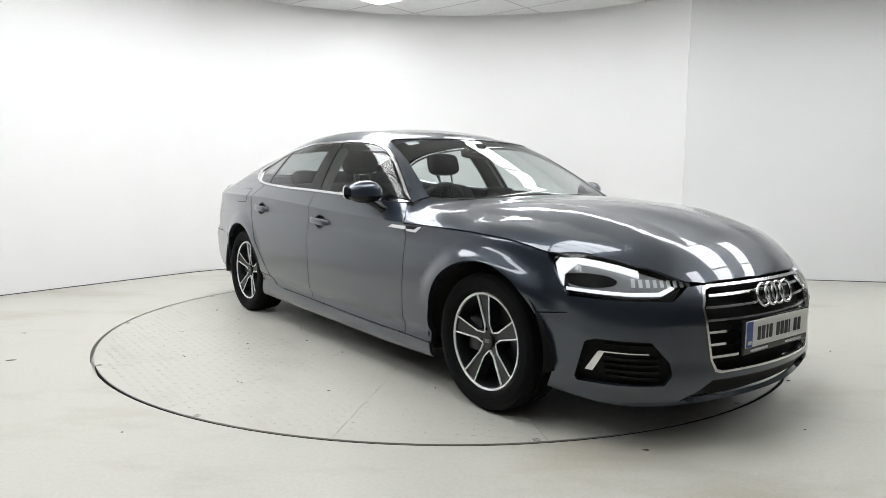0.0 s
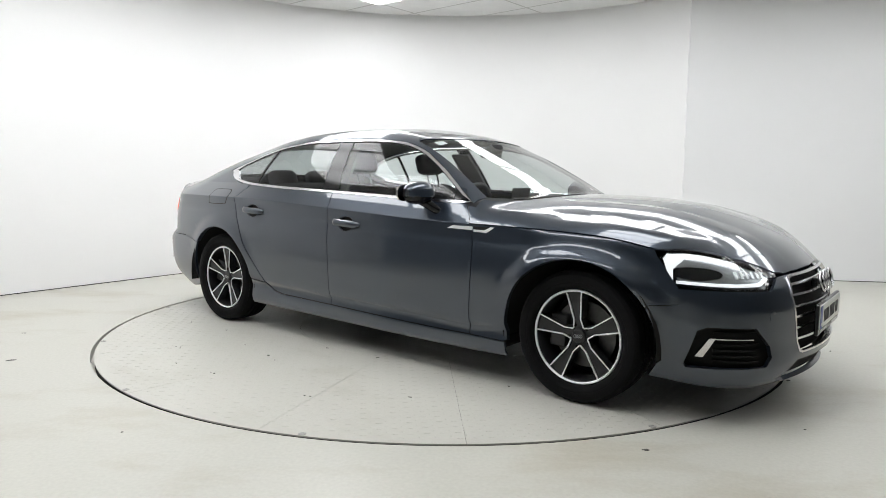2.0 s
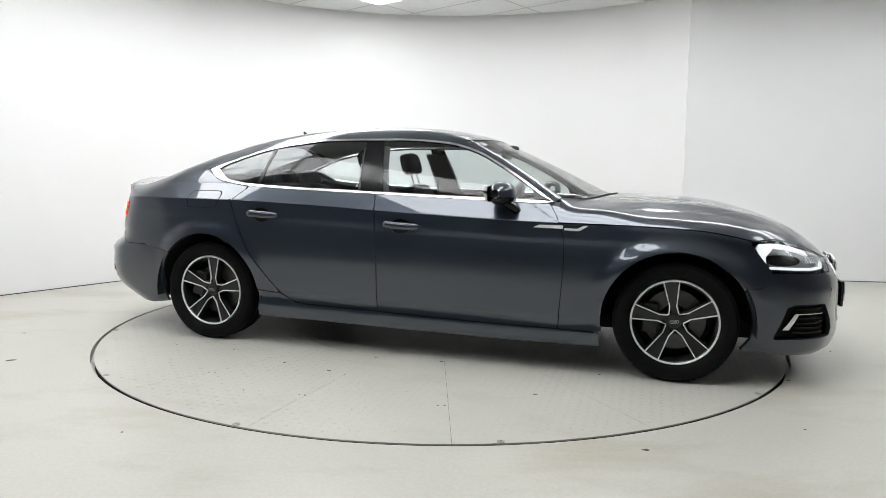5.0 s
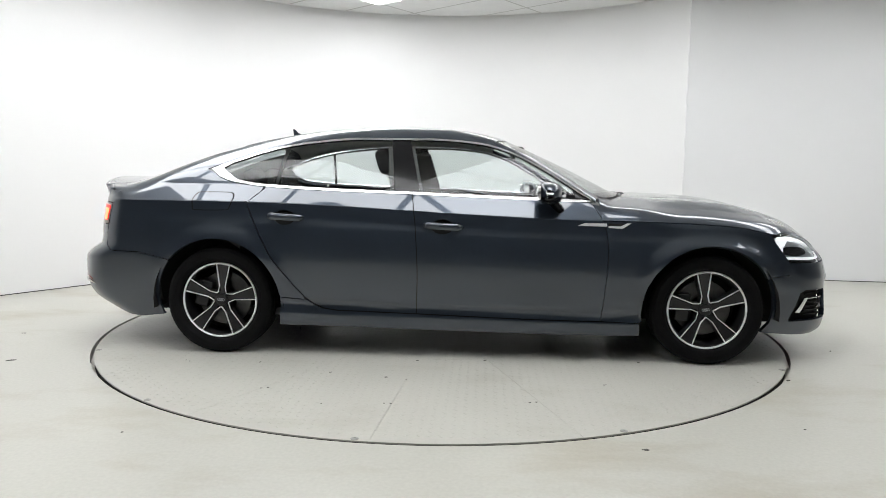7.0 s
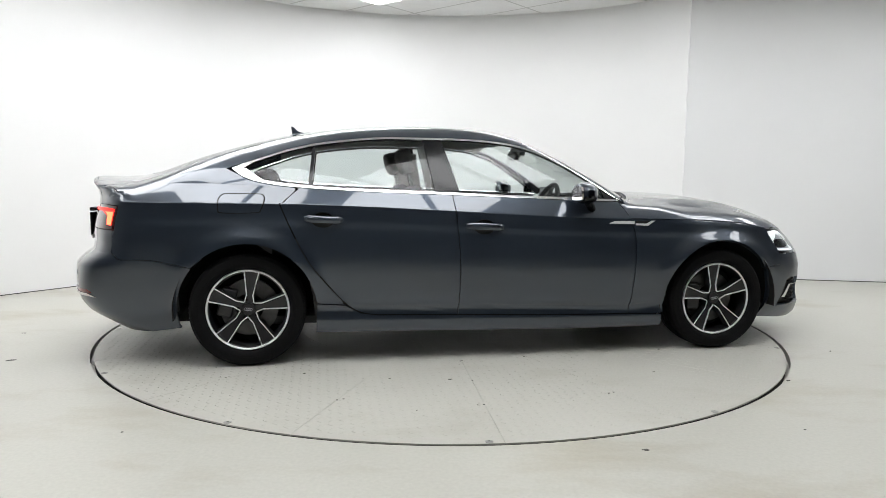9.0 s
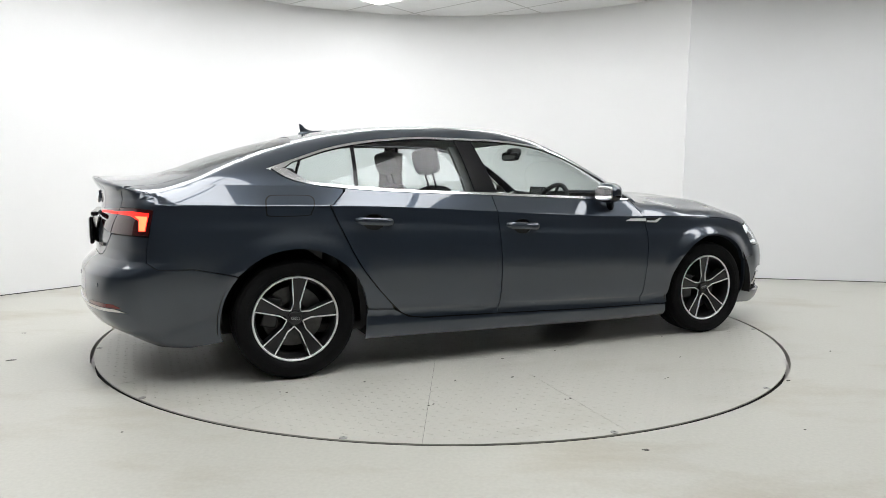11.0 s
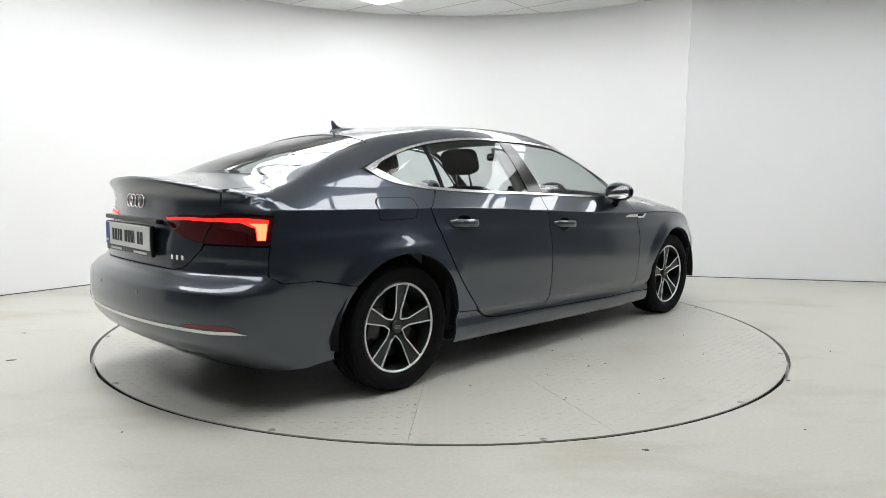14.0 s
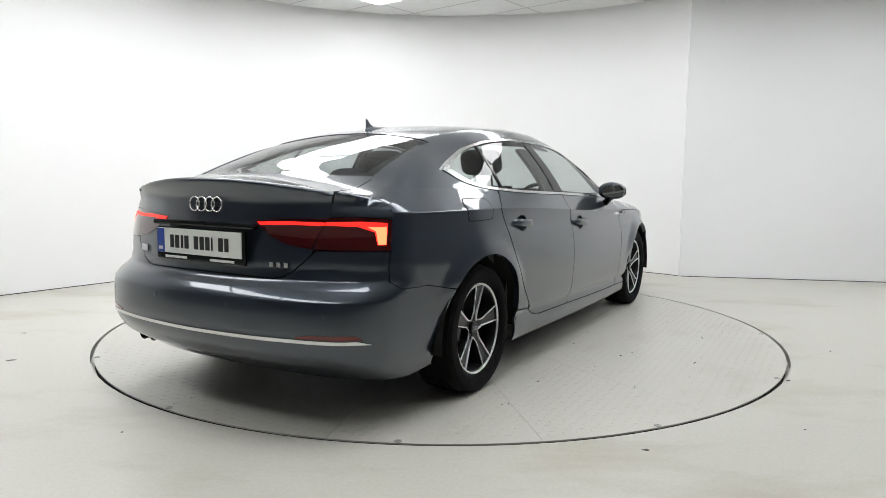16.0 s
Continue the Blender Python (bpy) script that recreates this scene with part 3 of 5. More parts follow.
def tail_panels():
    lip = lip_points()
    low = [at_tail(-2.19, .572, .885), at_tail(-2.222, .537, .794), at_tail(-2.24, .518, .732), at_tail(-2.26, .45, .668), at_tail(-2.27, .41, .647), at_tail(-2.28, .36, .638), at_tail(-2.30, .2, .643), at_tail(-2.31, 0, .645)]
    half = [(u, z) for u, z, _, _ in lip]
    lid = [*half, *[(-u, z) for u, z in half[::-1][1:]], *[(-u, z) for u, z in low], *[(u, z) for u, z in low[::-1][1:]]]
    deck_lip = [(x, y) for _, _, x, y in lip]
    side = [(-1.888, .551), *LID_SIDE]
    deck = [*[(x, y) for x, y in side], *deck_lip]
    deck = [*deck, *[(x, -y) for x, y in deck[::-1] if y > 1e-6], *[(x, -y) for x, y in RG_BASE[1:]], *[(x, y) for x, y in RG_BASE[::-1][1:-1]]]
    panel("tailgate", [patch("tail", lid), patch("top", deck, depth=.006)], PAINT, car)
    edge = [(a, b - .006) for a, b in low]
    right = [*edge[::-1][:-2], at_tail(-2.225, .535, .752), at_tail(-2.16, .688, .752), at_tail(-2.083, .779, .750), at_tail(-2.094, .782, .70), at_tail(-2.096, .783, .63), *[end_of_side('tail', x, z) for x, z in ((-2.050, .596), (-2.0, .5955), (-1.9, .593), (-1.8, .572), (-1.705, .551))]]
    right += [end_of_side('tail', x, z) for x, z in arch(-WHEEL_X, 141, 193, n=9)]
    right += [at_tail(-1.80, .86, .215), at_tail(-1.95, .82, .195), at_tail(-2.2, .6, .20), at_tail(-2.28, .3, .215), at_tail(-2.3, 0, .22)]
    full = [*right, *[(-u, z) for u, z in right[::-1][1:-1]]]
    panel("rear_bumper", [patch("tail", full, depth=.014)], PAINT, car)
    strip = [at_tail(-2.16, .752, .392), at_tail(-2.2, .715, .410), at_tail(-2.3, .5, .416), at_tail(-2.36, .2, .414), at_tail(-2.37, 0, .413)]
    under = [at_tail(-2.2, .715, .396), at_tail(-2.3, .5, .401), at_tail(-2.36, .2, .400), at_tail(-2.37, 0, .399)]
    half = [*under[::-1], *strip]
    panel("bumper_trim", [patch("tail", [*under[::-1], *strip, *[(-u, z) for u, z in strip[::-1][1:]], *[(-u, z) for u, z in under[:-1]]], off=.006, depth=.010)], CHROME, car, "bright bumper strip")
    refl = [at_tail(-2.3, .51, .424), at_tail(-2.28, .555, .434), at_tail(-2.2, .70, .432), at_tail(-2.185, .735, .414), at_tail(-2.2, .715, .413), at_tail(-2.3, .51, .419)]
    panel("reflector", [patch("tail", refl, off=.003, depth=.006)], REFLECTOR, car, "dark red reflector", both=True)
    return lid


def tail_lamps():
    outer = [at_tail(-2.19, .571, .883), at_tail(-2.13, .68, .886), at_tail(-2.060, .774, .878), at_tail(-2.078, .777, .757), at_tail(-2.16, .688, .757), at_tail(-2.225, .53, .758), at_tail(-2.222, .540, .794)]
    for lamp in panel("tail_lamp", [patch("tail", outer, off=.002, step=.02, depth=.02)], RED_LENS, car, "dark red tail lamp, lit", both=True):
        s = lamp.data.vertices[0].co.y < 0
        guide = [at_tail(-2.2, .565, .866), at_tail(-2.13, .68, .870), at_tail(-2.07, .757, .864), at_tail(-2.083, .758, .778), at_tail(-2.1, .728, .778), at_tail(-2.105, .722, .828), at_tail(-2.14, .67, .850), at_tail(-2.2, .562, .853)]
        panel("light_guide", [patch("tail", guide, off=.0045, step=.02, depth=.003)], RED_GLOW, lamp, "glowing red light guide", mirror=s)
        hot = [at_tail(-2.075, .755, .848), at_tail(-2.083, .757, .780), at_tail(-2.1, .732, .780), at_tail(-2.105, .727, .832), at_tail(-2.12, .70, .848)]
        panel("brake_element", [patch("tail", hot, off=.006, step=.02, depth=.002)], RED_HOT, lamp, "bright lamp element", mirror=s)
    inner = [at_tail(-2.19, .567, .881), at_tail(-2.24, .42, .876), at_tail(-2.27, .262, .866), at_tail(-2.27, .29, .845), at_tail(-2.268, .35, .805), at_tail(-2.255, .42, .775), at_tail(-2.228, .522, .759), at_tail(-2.222, .533, .794)]
    for lamp in panel("tailgate_lamp", [patch("tail", inner, off=.003, step=.02, depth=.01)], RED_LENS, car, "dark red tail lamp, lit", both=True):
        s = lamp.data.vertices[0].co.y < 0
        guide = [at_tail(-2.2, .560, .864), at_tail(-2.24, .42, .866), at_tail(-2.27, .275, .860), at_tail(-2.27, .29, .849), at_tail(-2.24, .42, .853), at_tail(-2.2, .556, .851)]
        panel("light_guide", [patch("tail", guide, off=.0055, step=.02, depth=.003)], RED_GLOW, lamp, "glowing red light guide", mirror=s)


GRILLE = [(.350, .628), (.385, .620), (.428, .552), (.392, .345), (.372, .302), (.345, .294)]


def nose_u(y, z):
    us = np.linspace(-1.3, 1.3, 2600)
    p = march(*rays("nose", np.stack([us, np.full(2600, z)], 1)))[0]
    return float(us[np.argmin(abs(p[:, 1] - y))])


def nose_panels():
    def N(y, z):
        return (nose_u(y, z), z)
    top = [at_nose(2.212, 0, .636), at_nose(2.205, .2, .634), at_nose(2.184, .365, .634), at_nose(2.150, .446, .630), at_nose(2.16, .535, .579), at_nose(2.084, .648, .582), at_nose(1.862, .818, .588), *[end_of_side('nose', x, z) for x, z in ((1.872, .519), (1.81, .511), (1.750, .504))]]
    low = [end_of_side('nose', x, z) for x, z in arch(WHEEL_X, 28, -10, n=9)] + [at_nose(1.77, .85, .18), at_nose(1.95, .74, .16), at_nose(2.15, .5, .155), at_nose(2.25, .25, .155), at_nose(2.26, 0, .155)]
    half = [*top, *low]
    outline = [*half, *[(-u, z) for u, z in half[::-1][1:-1]]]
    g = [N(y, z) for y, z in GRILLE]
    grille = [*g, *[(-u, z) for u, z in g[::-1]]]
    fog = [at_nose(1.945, .79, .415), at_nose(1.975, .765, .432), at_nose(2.128, .623, .425), at_nose(2.165, .557, .345), at_nose(2.168, .544, .295), at_nose(2.148, .567, .255), at_nose(1.90, .779, .245), at_nose(1.895, .79, .26)]
    fog_l = [(-u, z) for u, z in fog[::-1]]
    mouth = [N(.52, .187), N(.46, .220), N(.39, .264), N(-.39, .264), N(-.46, .220), N(-.52, .187), N(-.42, .168), N(.42, .168)]
    panel("front_bumper", [patch("nose", outline, holes=[grille, fog, fog_l, mouth], depth=.020)], PAINT, car)
    gr = panel("grille", [patch("nose", [(u * 1.06, .46 + (z - .46) * 1.04) for u, z in grille], off=-.045, depth=0)], DARK_VOID, car, "black radiator grille with bright horizontal bars")[0]

    def wider(poly, ku, kz):
        cu, cz = np.mean(poly, 0)
        return [(cu + (u - cu) * ku, cz + (z - cz) * kz) for u, z in poly]
    panel("lower_intake", [patch("nose", wider(mouth, 1.06, 1.3), off=-.03, depth=0)], DARK_VOID, car)
    # bright surround
    big = [N(y * 1.0 + .006, z) for y, z in GRILLE]
    ring = [(u * 1.0, z) for u, z in big]
    outer = [(u + .003, z + (.005 if z > .6 else -.004 if z < .31 else 0)) for u, z in ring]
    outer = [*outer, *[(-u, z) for u, z in outer[::-1]]]
    inner = [(u - .008, z - (.005 if z > .6 else -.005 if z < .31 else 0)) for u, z in ring]
    inner = [*inner, *[(-u, z) for u, z in inner[::-1]]]
    panel("grille_surround", [patch("nose", outer, holes=[inner], off=.005, depth=.02, step=.05)], CHROME, gr, "bright grille surround")
    for z, reach in ((.598, .365), (.552, .405), (.500, .405), (.450, .398), (.400, .388), (.350, .378)):
        a = nose_u(reach, z)
        for u0, u1 in ((-a, a),):
            bar = [(u, z - .004) for u in np.linspace(u0, u1, 13)] + [(u, z + .006) for u in np.linspace(u1, u0, 13)]
            panel("grille_bar", [patch("nose", bar, off=-.012, depth=.018)], CHROME, gr)
    for s in (False, True):
        bay = panel("fog_intake", [patch("nose", wider(fog, 1.35, 1.3), off=-.04, depth=0)], DARK_VOID, car, "black corner air intake", mirror=s)[0]
        blade = [at_nose(1.935, .780, .295), at_nose(1.96, .760, .295), at_nose(1.998, .737, .376), at_nose(1.982, .755, .380)]
        panel("blade", [patch("nose", blade, off=-.012, depth=.015, step=.02)], CHROME, bay, "satin silver intake blade", mirror=s)
        line = [at_nose(1.985, .75, .377), at_nose(2.12, .62, .374), at_nose(2.12, .62, .378), at_nose(1.985, .75, .382)]
        panel("trim_line", [patch("nose", line, off=-.010, depth=.01)], CHROME, bay, mirror=s)
        for z in (.275, .30, .325, .35, .40):
            slat = [at_nose(2.0, .745, z - .004), at_nose(2.15, .585, z - .004), at_nose(2.15, .585, z + .004), at_nose(2.0, .745, z + .004)]
            panel("slat", [patch("nose", slat, off=-.025, depth=.01)], DARK_VOID, bay, mirror=s)


def head_lamps():
    brow = march(*rays("top", [(1.80, .788), (1.86, .744), (1.922, .695), (1.98, .642), (2.037, .588), (2.111, .505), (2.156, .450)]))[0]
    lens = [at_nose(1.772, .803, .722), *[at_nose(x, y, z - .004) for x, y, z in brow], at_nose(2.158, .532, .584), at_nose(2.084, .646, .588), at_nose(1.866, .815, .596)]
    for s in (False, True):
        lamp = panel("headlamp", [patch("nose", lens, off=-.030, depth=0)], GLOSS_BLACK, car, "clear headlamp with white light guide, lit", mirror=s)[0]
        bowl = [at_nose(1.782, .798, .716), *[at_nose(x, y, z - .010) for x, y, z in brow[:-1]], at_nose(2.135, .51, .625), at_nose(2.07, .65, .614), at_nose(1.87, .80, .616)]
        panel("reflector_bowl", [patch("nose", bowl, off=-.026, depth=.004, step=.02)], HOUSING, lamp, "silvered lamp interior", mirror=s)
        dark = [(.965 + .125 * math.cos(t), .658 + .028 * math.sin(t)) for t in np.linspace(0, 2 * math.pi, 18, endpoint=False)]
        panel("bezel", [patch("nose", dark, off=-.021, depth=.004, step=.02)], GLOSS_BLACK, lamp, mirror=s)
        upper = [at_nose(1.785, .795, .712), *[at_nose(x, y, z - .013) for x, y, z in brow[:-2]], *[at_nose(x, y, z - .036) for x, y, z in brow[1:-2][::-1]], at_nose(1.825, .785, .672), at_nose(1.826, .788, .625), at_nose(1.812, .79, .625)]
        panel("light_guide", [patch("nose", upper, off=-.014, depth=.008, step=.02)], DRL, lamp, "glowing white light guide", mirror=s)
        under = [at_nose(1.852, .81, .611), at_nose(2.07, .652, .605), at_nose(2.128, .56, .606), at_nose(2.142, .495, .632), at_nose(2.128, .50, .640), at_nose(2.115, .565, .619), at_nose(2.06, .66, .617), at_nose(1.852, .81, .624)]
        panel("light_guide", [patch("nose", under, off=-.014, depth=.008, step=.02)], DRL, lamp, "glowing white light guide", mirror=s)
        for k in range(9):
            u = .50 + .033 * k
            panel("lamp_rib", [patch("nose", [(u, .640), (u + .016, .640), (u + .016, .662 + .0012 * k), (u, .662 + .0012 * k)], off=-.020, depth=.005)], ALLOY_CUT, lamp, mirror=s)
        for k, (x, y, z, r) in enumerate(((1.925, .70, .652, .030), (2.01, .62, .643, .024))):
            bm = bmesh.new()
            lathe(bm, [(r, -.02), (r, .0), (r * .86, .006), (r * .82, -.004), (r * .5, .006), (.0005, .009)], 24)
            ob = part("projector", bm, HOUSING, lamp, smooth=40)
            yy = -y if s else y
            ob.matrix_basis = Matrix.Translation((x - .015, yy * .96, z)) @ Euler((0, 0, radians(-62 if not s else -118))).to_matrix().to_4x4()
        panel("lens", [patch("nose", lens, off=-.002, depth=.004, step=.03)], LENS, lamp, "clear polycarbonate lens", mirror=s)


def glazing():
    g = panel("windscreen", [patch("top", [*[(x + .004, y) for x, y in WS_TOP], *[(x + .004, -y) for x, y in WS_TOP[::-1][1:]], *[(x, -y) for x, y in WS_BASE], *[(x, y) for x, y in WS_BASE[::-1][1:]]], off=-.003, depth=.004)], GLASS_CLEAR, car, "clear raked windscreen")
    r = panel("rear_window", [patch("top", [*RG_TOP, *[(x, -y) for x, y in RG_TOP[::-1][1:]], *[(x + .003, -y) for x, y in RG_BASE], *[(x + .003, y) for x, y in RG_BASE[::-1][1:]]], off=-.003, depth=.004)], GLASS_REAR, car, "tinted sloping rear window")
    rim_in = [(x, y * .955) for x, y in [(x - .03, y) for x, y in RG_TOP]]
    base_in = [(x + .035, y * .93) for x, y in RG_BASE]
    outer = [*RG_TOP, *[(x, -y) for x, y in RG_TOP[::-1][1:]], *[(x, -y) for x, y in RG_BASE], *[(x, y) for x, y in RG_BASE[::-1][1:]]]
    inner = [*rim_in, *[(x, -y) for x, y in rim_in[::-1][1:]], *[(x, -y) for x, y in base_in], *[(x, y) for x, y in base_in[::-1][1:]]]
    panel("frit", [patch("top", outer, holes=[inner[::2]], off=-.009, depth=0, step=.06)], DARK_VOID, r[0])
    for o in (*g, *r):
        o.visible_shadow = False
    # side windows behind the bright surround
    up = run(DLO_TOP, -1.50, .753, n=40)
    low = run(BELT_Z, .753, -1.50, n=40)
    up_in = [(x, z - .017) for x, z in run(DLO_TOP, -1.42, .70, n=36)]
    low_in = [(x, z + .008) for x, z in run(BELT_Z, .70, -1.38, n=36)]
    panes = {"rear_quarter_window": (-1.43, -1.085), "rear_door_window": (-1.062, -.405), "front_door_window": (-.285, .695)}
    for name, (a, b) in panes.items():
        n = 14
        if name == "rear_quarter_window":
            poly = [(-1.425, 1.092), *[(x, z - .011) for x, z in run(DLO_TOP, -1.40, -1.06, n=n)], *[(x, z + .007) for x, z in run(BELT_Z, -1.085, -1.36, n=n)]]
        elif name == "front_door_window":
            poly = [*[(x, z - .011) for x, z in run(DLO_TOP, -.30, .70, n=24)], (.705, .944), *[(x, z + .007) for x, z in run(BELT_Z, .67, -.225, n=n)]]
        else:
            poly = [*[(x, z - .011) for x, z in run(DLO_TOP, -1.035, -.42, n=n)], *[(x, z + .007) for x, z in run(BELT_Z, -.375, -1.06, n=n)]]
        for o in panel(name, [patch("side", poly, off=-.004, depth=.003)], GLASS_TINT, car, "tinted side window", both=True):
            o.visible_shadow = False
    b = [*[(x, z - .011) for x, z in run(DLO_TOP, -.415, -.305, n=4)], (-.228, .968), (-.372, .972)]
    panel("b_pillar", [patch("side", b, off=-.002, depth=.01)], GLOSS_BLACK, car, both=True)
    c = [(-1.057, float(DLO_TOP(-1.057)) - .011), (-1.037, float(DLO_TOP(-1.037)) - .011), (-1.062, .996), (-1.083, .997)]
    panel("window_divider", [patch("side", c, off=-.002, depth=.01)], GLOSS_BLACK, car, both=True)
    tip = [(-1.50, 1.087)]
    ring_top = [*tip, *up[1:], (.765, .922), *[(x, z - .012) for x, z in up[::-1] if -1.41 < x < .705], (-1.428, 1.094), (-1.45, 1.088)]
    chrome_up = patch("side", ring_top, off=.003, depth=.012, step=.05)
    ring_low = [(-1.50, 1.087), (-1.45, 1.088), (-1.425, 1.088), *[(x, z + .008) for x, z in low[::-1] if -1.37 < x < .70], (.765, .922), *[(x, z - .006) for x, z in low if -1.50 < x < .75]]
    chrome_low = patch("side", ring_low, off=.003, depth=.012, step=.05)
    panel("window_surround", [chrome_up, chrome_low], CHROME, car, "bright window surround", both=True)


def shell():
    """Black sheet added close behind the panels, which shuts their gaps and stands in for the shade there."""
    door = [(-1.02, .20), (1.01, .18), (1.01, .775), (.84, .785), *run(BELT_Z, .70, -1.02, n=20, lift=-.02)]
    fore = [(1.01, .71), (1.74, .71), (1.70, .735), *run(CREASE_Z, 1.65, 1.01, n=10, lift=-.02)]
    aft = [(-1.02, .71), *run(BELT_Z, -1.02, -1.45, n=8, lift=-.02), *run(RAIL, -1.56, -2.03, n=8, lift=-.02), (-2.05, .62), (-1.80, .62), (-1.76, .71)]
    patches = [patch("side", s, off=-.016, depth=0, step=.06) for s in (door, fore, aft)]
    panel("gap_shade", patches, DARK_VOID, car, both=True)
    u = [-.80, -.6, -.4, -.2, 0, .2, .4, .6, .80]
    back = [(a, .26) for a in u] + [(a, 1.0 - .24 * a * a) for a in u[::-1]]
    panel("tail_gap_shade", [patch("tail", back, off=-.022, depth=0, step=.06)], DARK_VOID, car)
    bumper_end = [at_tail(-2.06, .80, .30), at_tail(-1.80, .88, .30), at_tail(-1.78, .88, .545), at_tail(-2.06, .80, .59)]
    panel("bumper_gap_shade", [patch("tail", bumper_end, off=-.02, depth=0, step=.06)], DARK_VOID, car, both=True)


shell()
doors()
side_panels()
top_panels()
tail_panels()
tail_lamps()
nose_panels()
head_lamps()
glazing()


# ---------------------------------------------------------------- wheels, built with the outer face towards +y
RIM_R, TYRE_R, HUB_Z = .229, .316, .314


def prism(bm, outline, front, back):
    """outline: (x, z) pairs; front, back: depth in y at each point."""
    a = [bm.verts.new((x, f, z)) for (x, z), f in zip(outline, front)]
    b = [bm.verts.new((x, f, z)) for (x, z), f in zip(outline, back)]
    bm.faces.new(a)
    bm.faces.new(b[::-1])
    n = len(a)
    for i in range(n):
        bm.faces.new((a[i], b[i], b[(i + 1) % n], a[(i + 1) % n]))
    return bm


def dish(x, z):
    """How far the wheel's face lies out at a place, in metres."""
    r = math.hypot(x, z)
    return .838 - .024 * math.exp(-((r / .11) ** 2)) + .004 * (r / RIM_R)


def turned(pts, a):
    c, s = math.cos(a), math.sin(a)
    return [(c * x - s * z, s * x + c * z) for x, z in pts]


def wheel():
    bm = bmesh.new()
    lathe(bm, [(.205, .66), (.212, .70), (.205, .74), (.200, .80), (.209, .838), (.214, .842)], 72)
    w = part("wheel", bm, ALLOY_DARK, label="anthracite alloy wheel with diamond cut spoke edges", smooth=35)
    bm = bmesh.new()
    lathe(bm, [(.2125, .838), (.2135, .8455), (.2175, .848), (.2225, .8475), (.2245, .842), (.2245, .832)], 96)
    part("rim_lip", bm, ALLOY_CUT, w, "bright machined rim lip", smooth=35)
    bm = bmesh.new()
    lathe(bm, [(.205, .655), (.226, .655), (.250, .650), (.285, .652), (.301, .660), (.3115, .680), (.3150, .700), (.3152, .716), (.309, .7165), (.309, .7235), (.3155, .724), (TYRE_R, .752), (.3095, .7525), (.3095, .7615), (TYRE_R, .762),
               (.3158, .790), (.309, .7905), (.309, .7985), (.3154, .799), (.3150, .820), (.3125, .838), (.307, .853), (.301, .861), (.296, .8635), (.294, .8660), (.287, .8675), (.272, .8700), (.262, .8695), (.2605, .8680), (.256, .8690), (.246, .866), (.238, .860), (.231, .852), (.2265, .846), (.2245, .838), (.215, .83)], 120)
    tyre = part("tyre", bm, RUBBER, w, "black worn road tyre", smooth=28)
    # tread blocks on both shoulders
    bm = bmesh.new()
    for k in range(72):
        a = 2 * math.pi * k / 72
        for d, tilt in ((.842, .25), (.668, -.25)):
            m = Euler((0, -a, 0)).to_matrix().to_4x4() @ Matrix.Translation((.2968, d, 0)) @ Euler((0, 0, -.62 if d > .75 else .62)).to_matrix().to_4x4()
            box(bm, (.011, .030, .0185), m)
    part("tread_block", bm, RUBBER, tyre)["kind"] = "stuff"
    R = RIM_R
    v_edge = [(-.411 * R, .861 * R), (-.143 * R, .325 * R), (-.015 * R, .205 * R), (.015 * R, .205 * R), (.143 * R, .325 * R), (.411 * R, .861 * R)]
    for k in range(5):
        a = radians(72 * k + 36)
        line = turned(v_edge, a)
        # silver edge round one opening
        outl, inl = [], []
        for i, (x, z) in enumerate(line):
            p, q = line[max(i - 1, 0)], line[min(i + 1, 5)]
            tx, tz = q[0] - p[0], q[1] - p[1]
            n = math.hypot(tx, tz)
            h = .0029
            outl.append((x + tz / n * h, z - tx / n * h))
            inl.append((x - tz / n * h, z + tx / n * h))
        bm = bmesh.new()
        for i in range(5):
            quad = [outl[i], outl[i + 1], inl[i + 1], inl[i]]
            prism(bm, quad, [dish(*p) + .0005 for p in quad], [dish(*p) - .010 for p in quad])
        bmesh.ops.remove_doubles(bm, verts=bm.verts, dist=1e-5)
        part("spoke_edge", bm, ALLOY_CUT, w)
        # dark flank of the opening, going in
        bm = bmesh.new()
        ins = turned([(x * .90, .04 * R + z * .965) for x, z in v_edge], a)
        for i in range(5):
            quad = [inl[i], inl[i + 1], ins[i + 1], ins[i]]
            v = [bm.verts.new((x, d, z)) for (x, z), d in zip(quad, (dish(*quad[0]) - .004, dish(*quad[1]) - .004, dish(*quad[2]) - .055, dish(*quad[3]) - .055))]
            bm.faces.new(v)
        part("spoke_flank", bm, ALLOY_DARK, w)
        # broad sunken spoke between this opening and the next
        nxt = turned(v_edge, a + radians(72))
        left, right = nxt[3:], line[:3]
        mid = a + radians(36)
        arc = [(math.cos(t) * R * .955, math.sin(t) * R * .955) for t in np.linspace(math.atan2(right[0][1], right[0][0]), math.atan2(right[0][1], right[0][0]) + ((math.atan2(left[-1][1], left[-1][0]) - math.atan2(right[0][1], right[0][0])) % (2 * math.pi)), 6)]
        poly = [(0, 0), right[2], right[1], right[0], *arc, left[-1], left[-2], left[-3]]
        bm = bmesh.new()
        prism(bm, poly, [dish(*p) - .0075 for p in poly], [dish(*p) - .030 for p in poly])
        part("spoke", bm, ALLOY_DARK, w)
        bm = bmesh.new()
        lathe(bm, [(.0075, -.006), (.0075, .004), (.0060, .006), (.0003, .006)], 12)
        bolt = part("wheel_bolt", bm, GLOSS_BLACK, w, smooth=40)
        bolt.matrix_basis = Matrix.Translation((.054 * math.cos(mid), .8120, .054 * math.sin(mid)))
    bm = bmesh.new()
    lathe(bm, [(.034, .800), (.034, .824), (.031, .8275), (.0005, .8285)], 40)
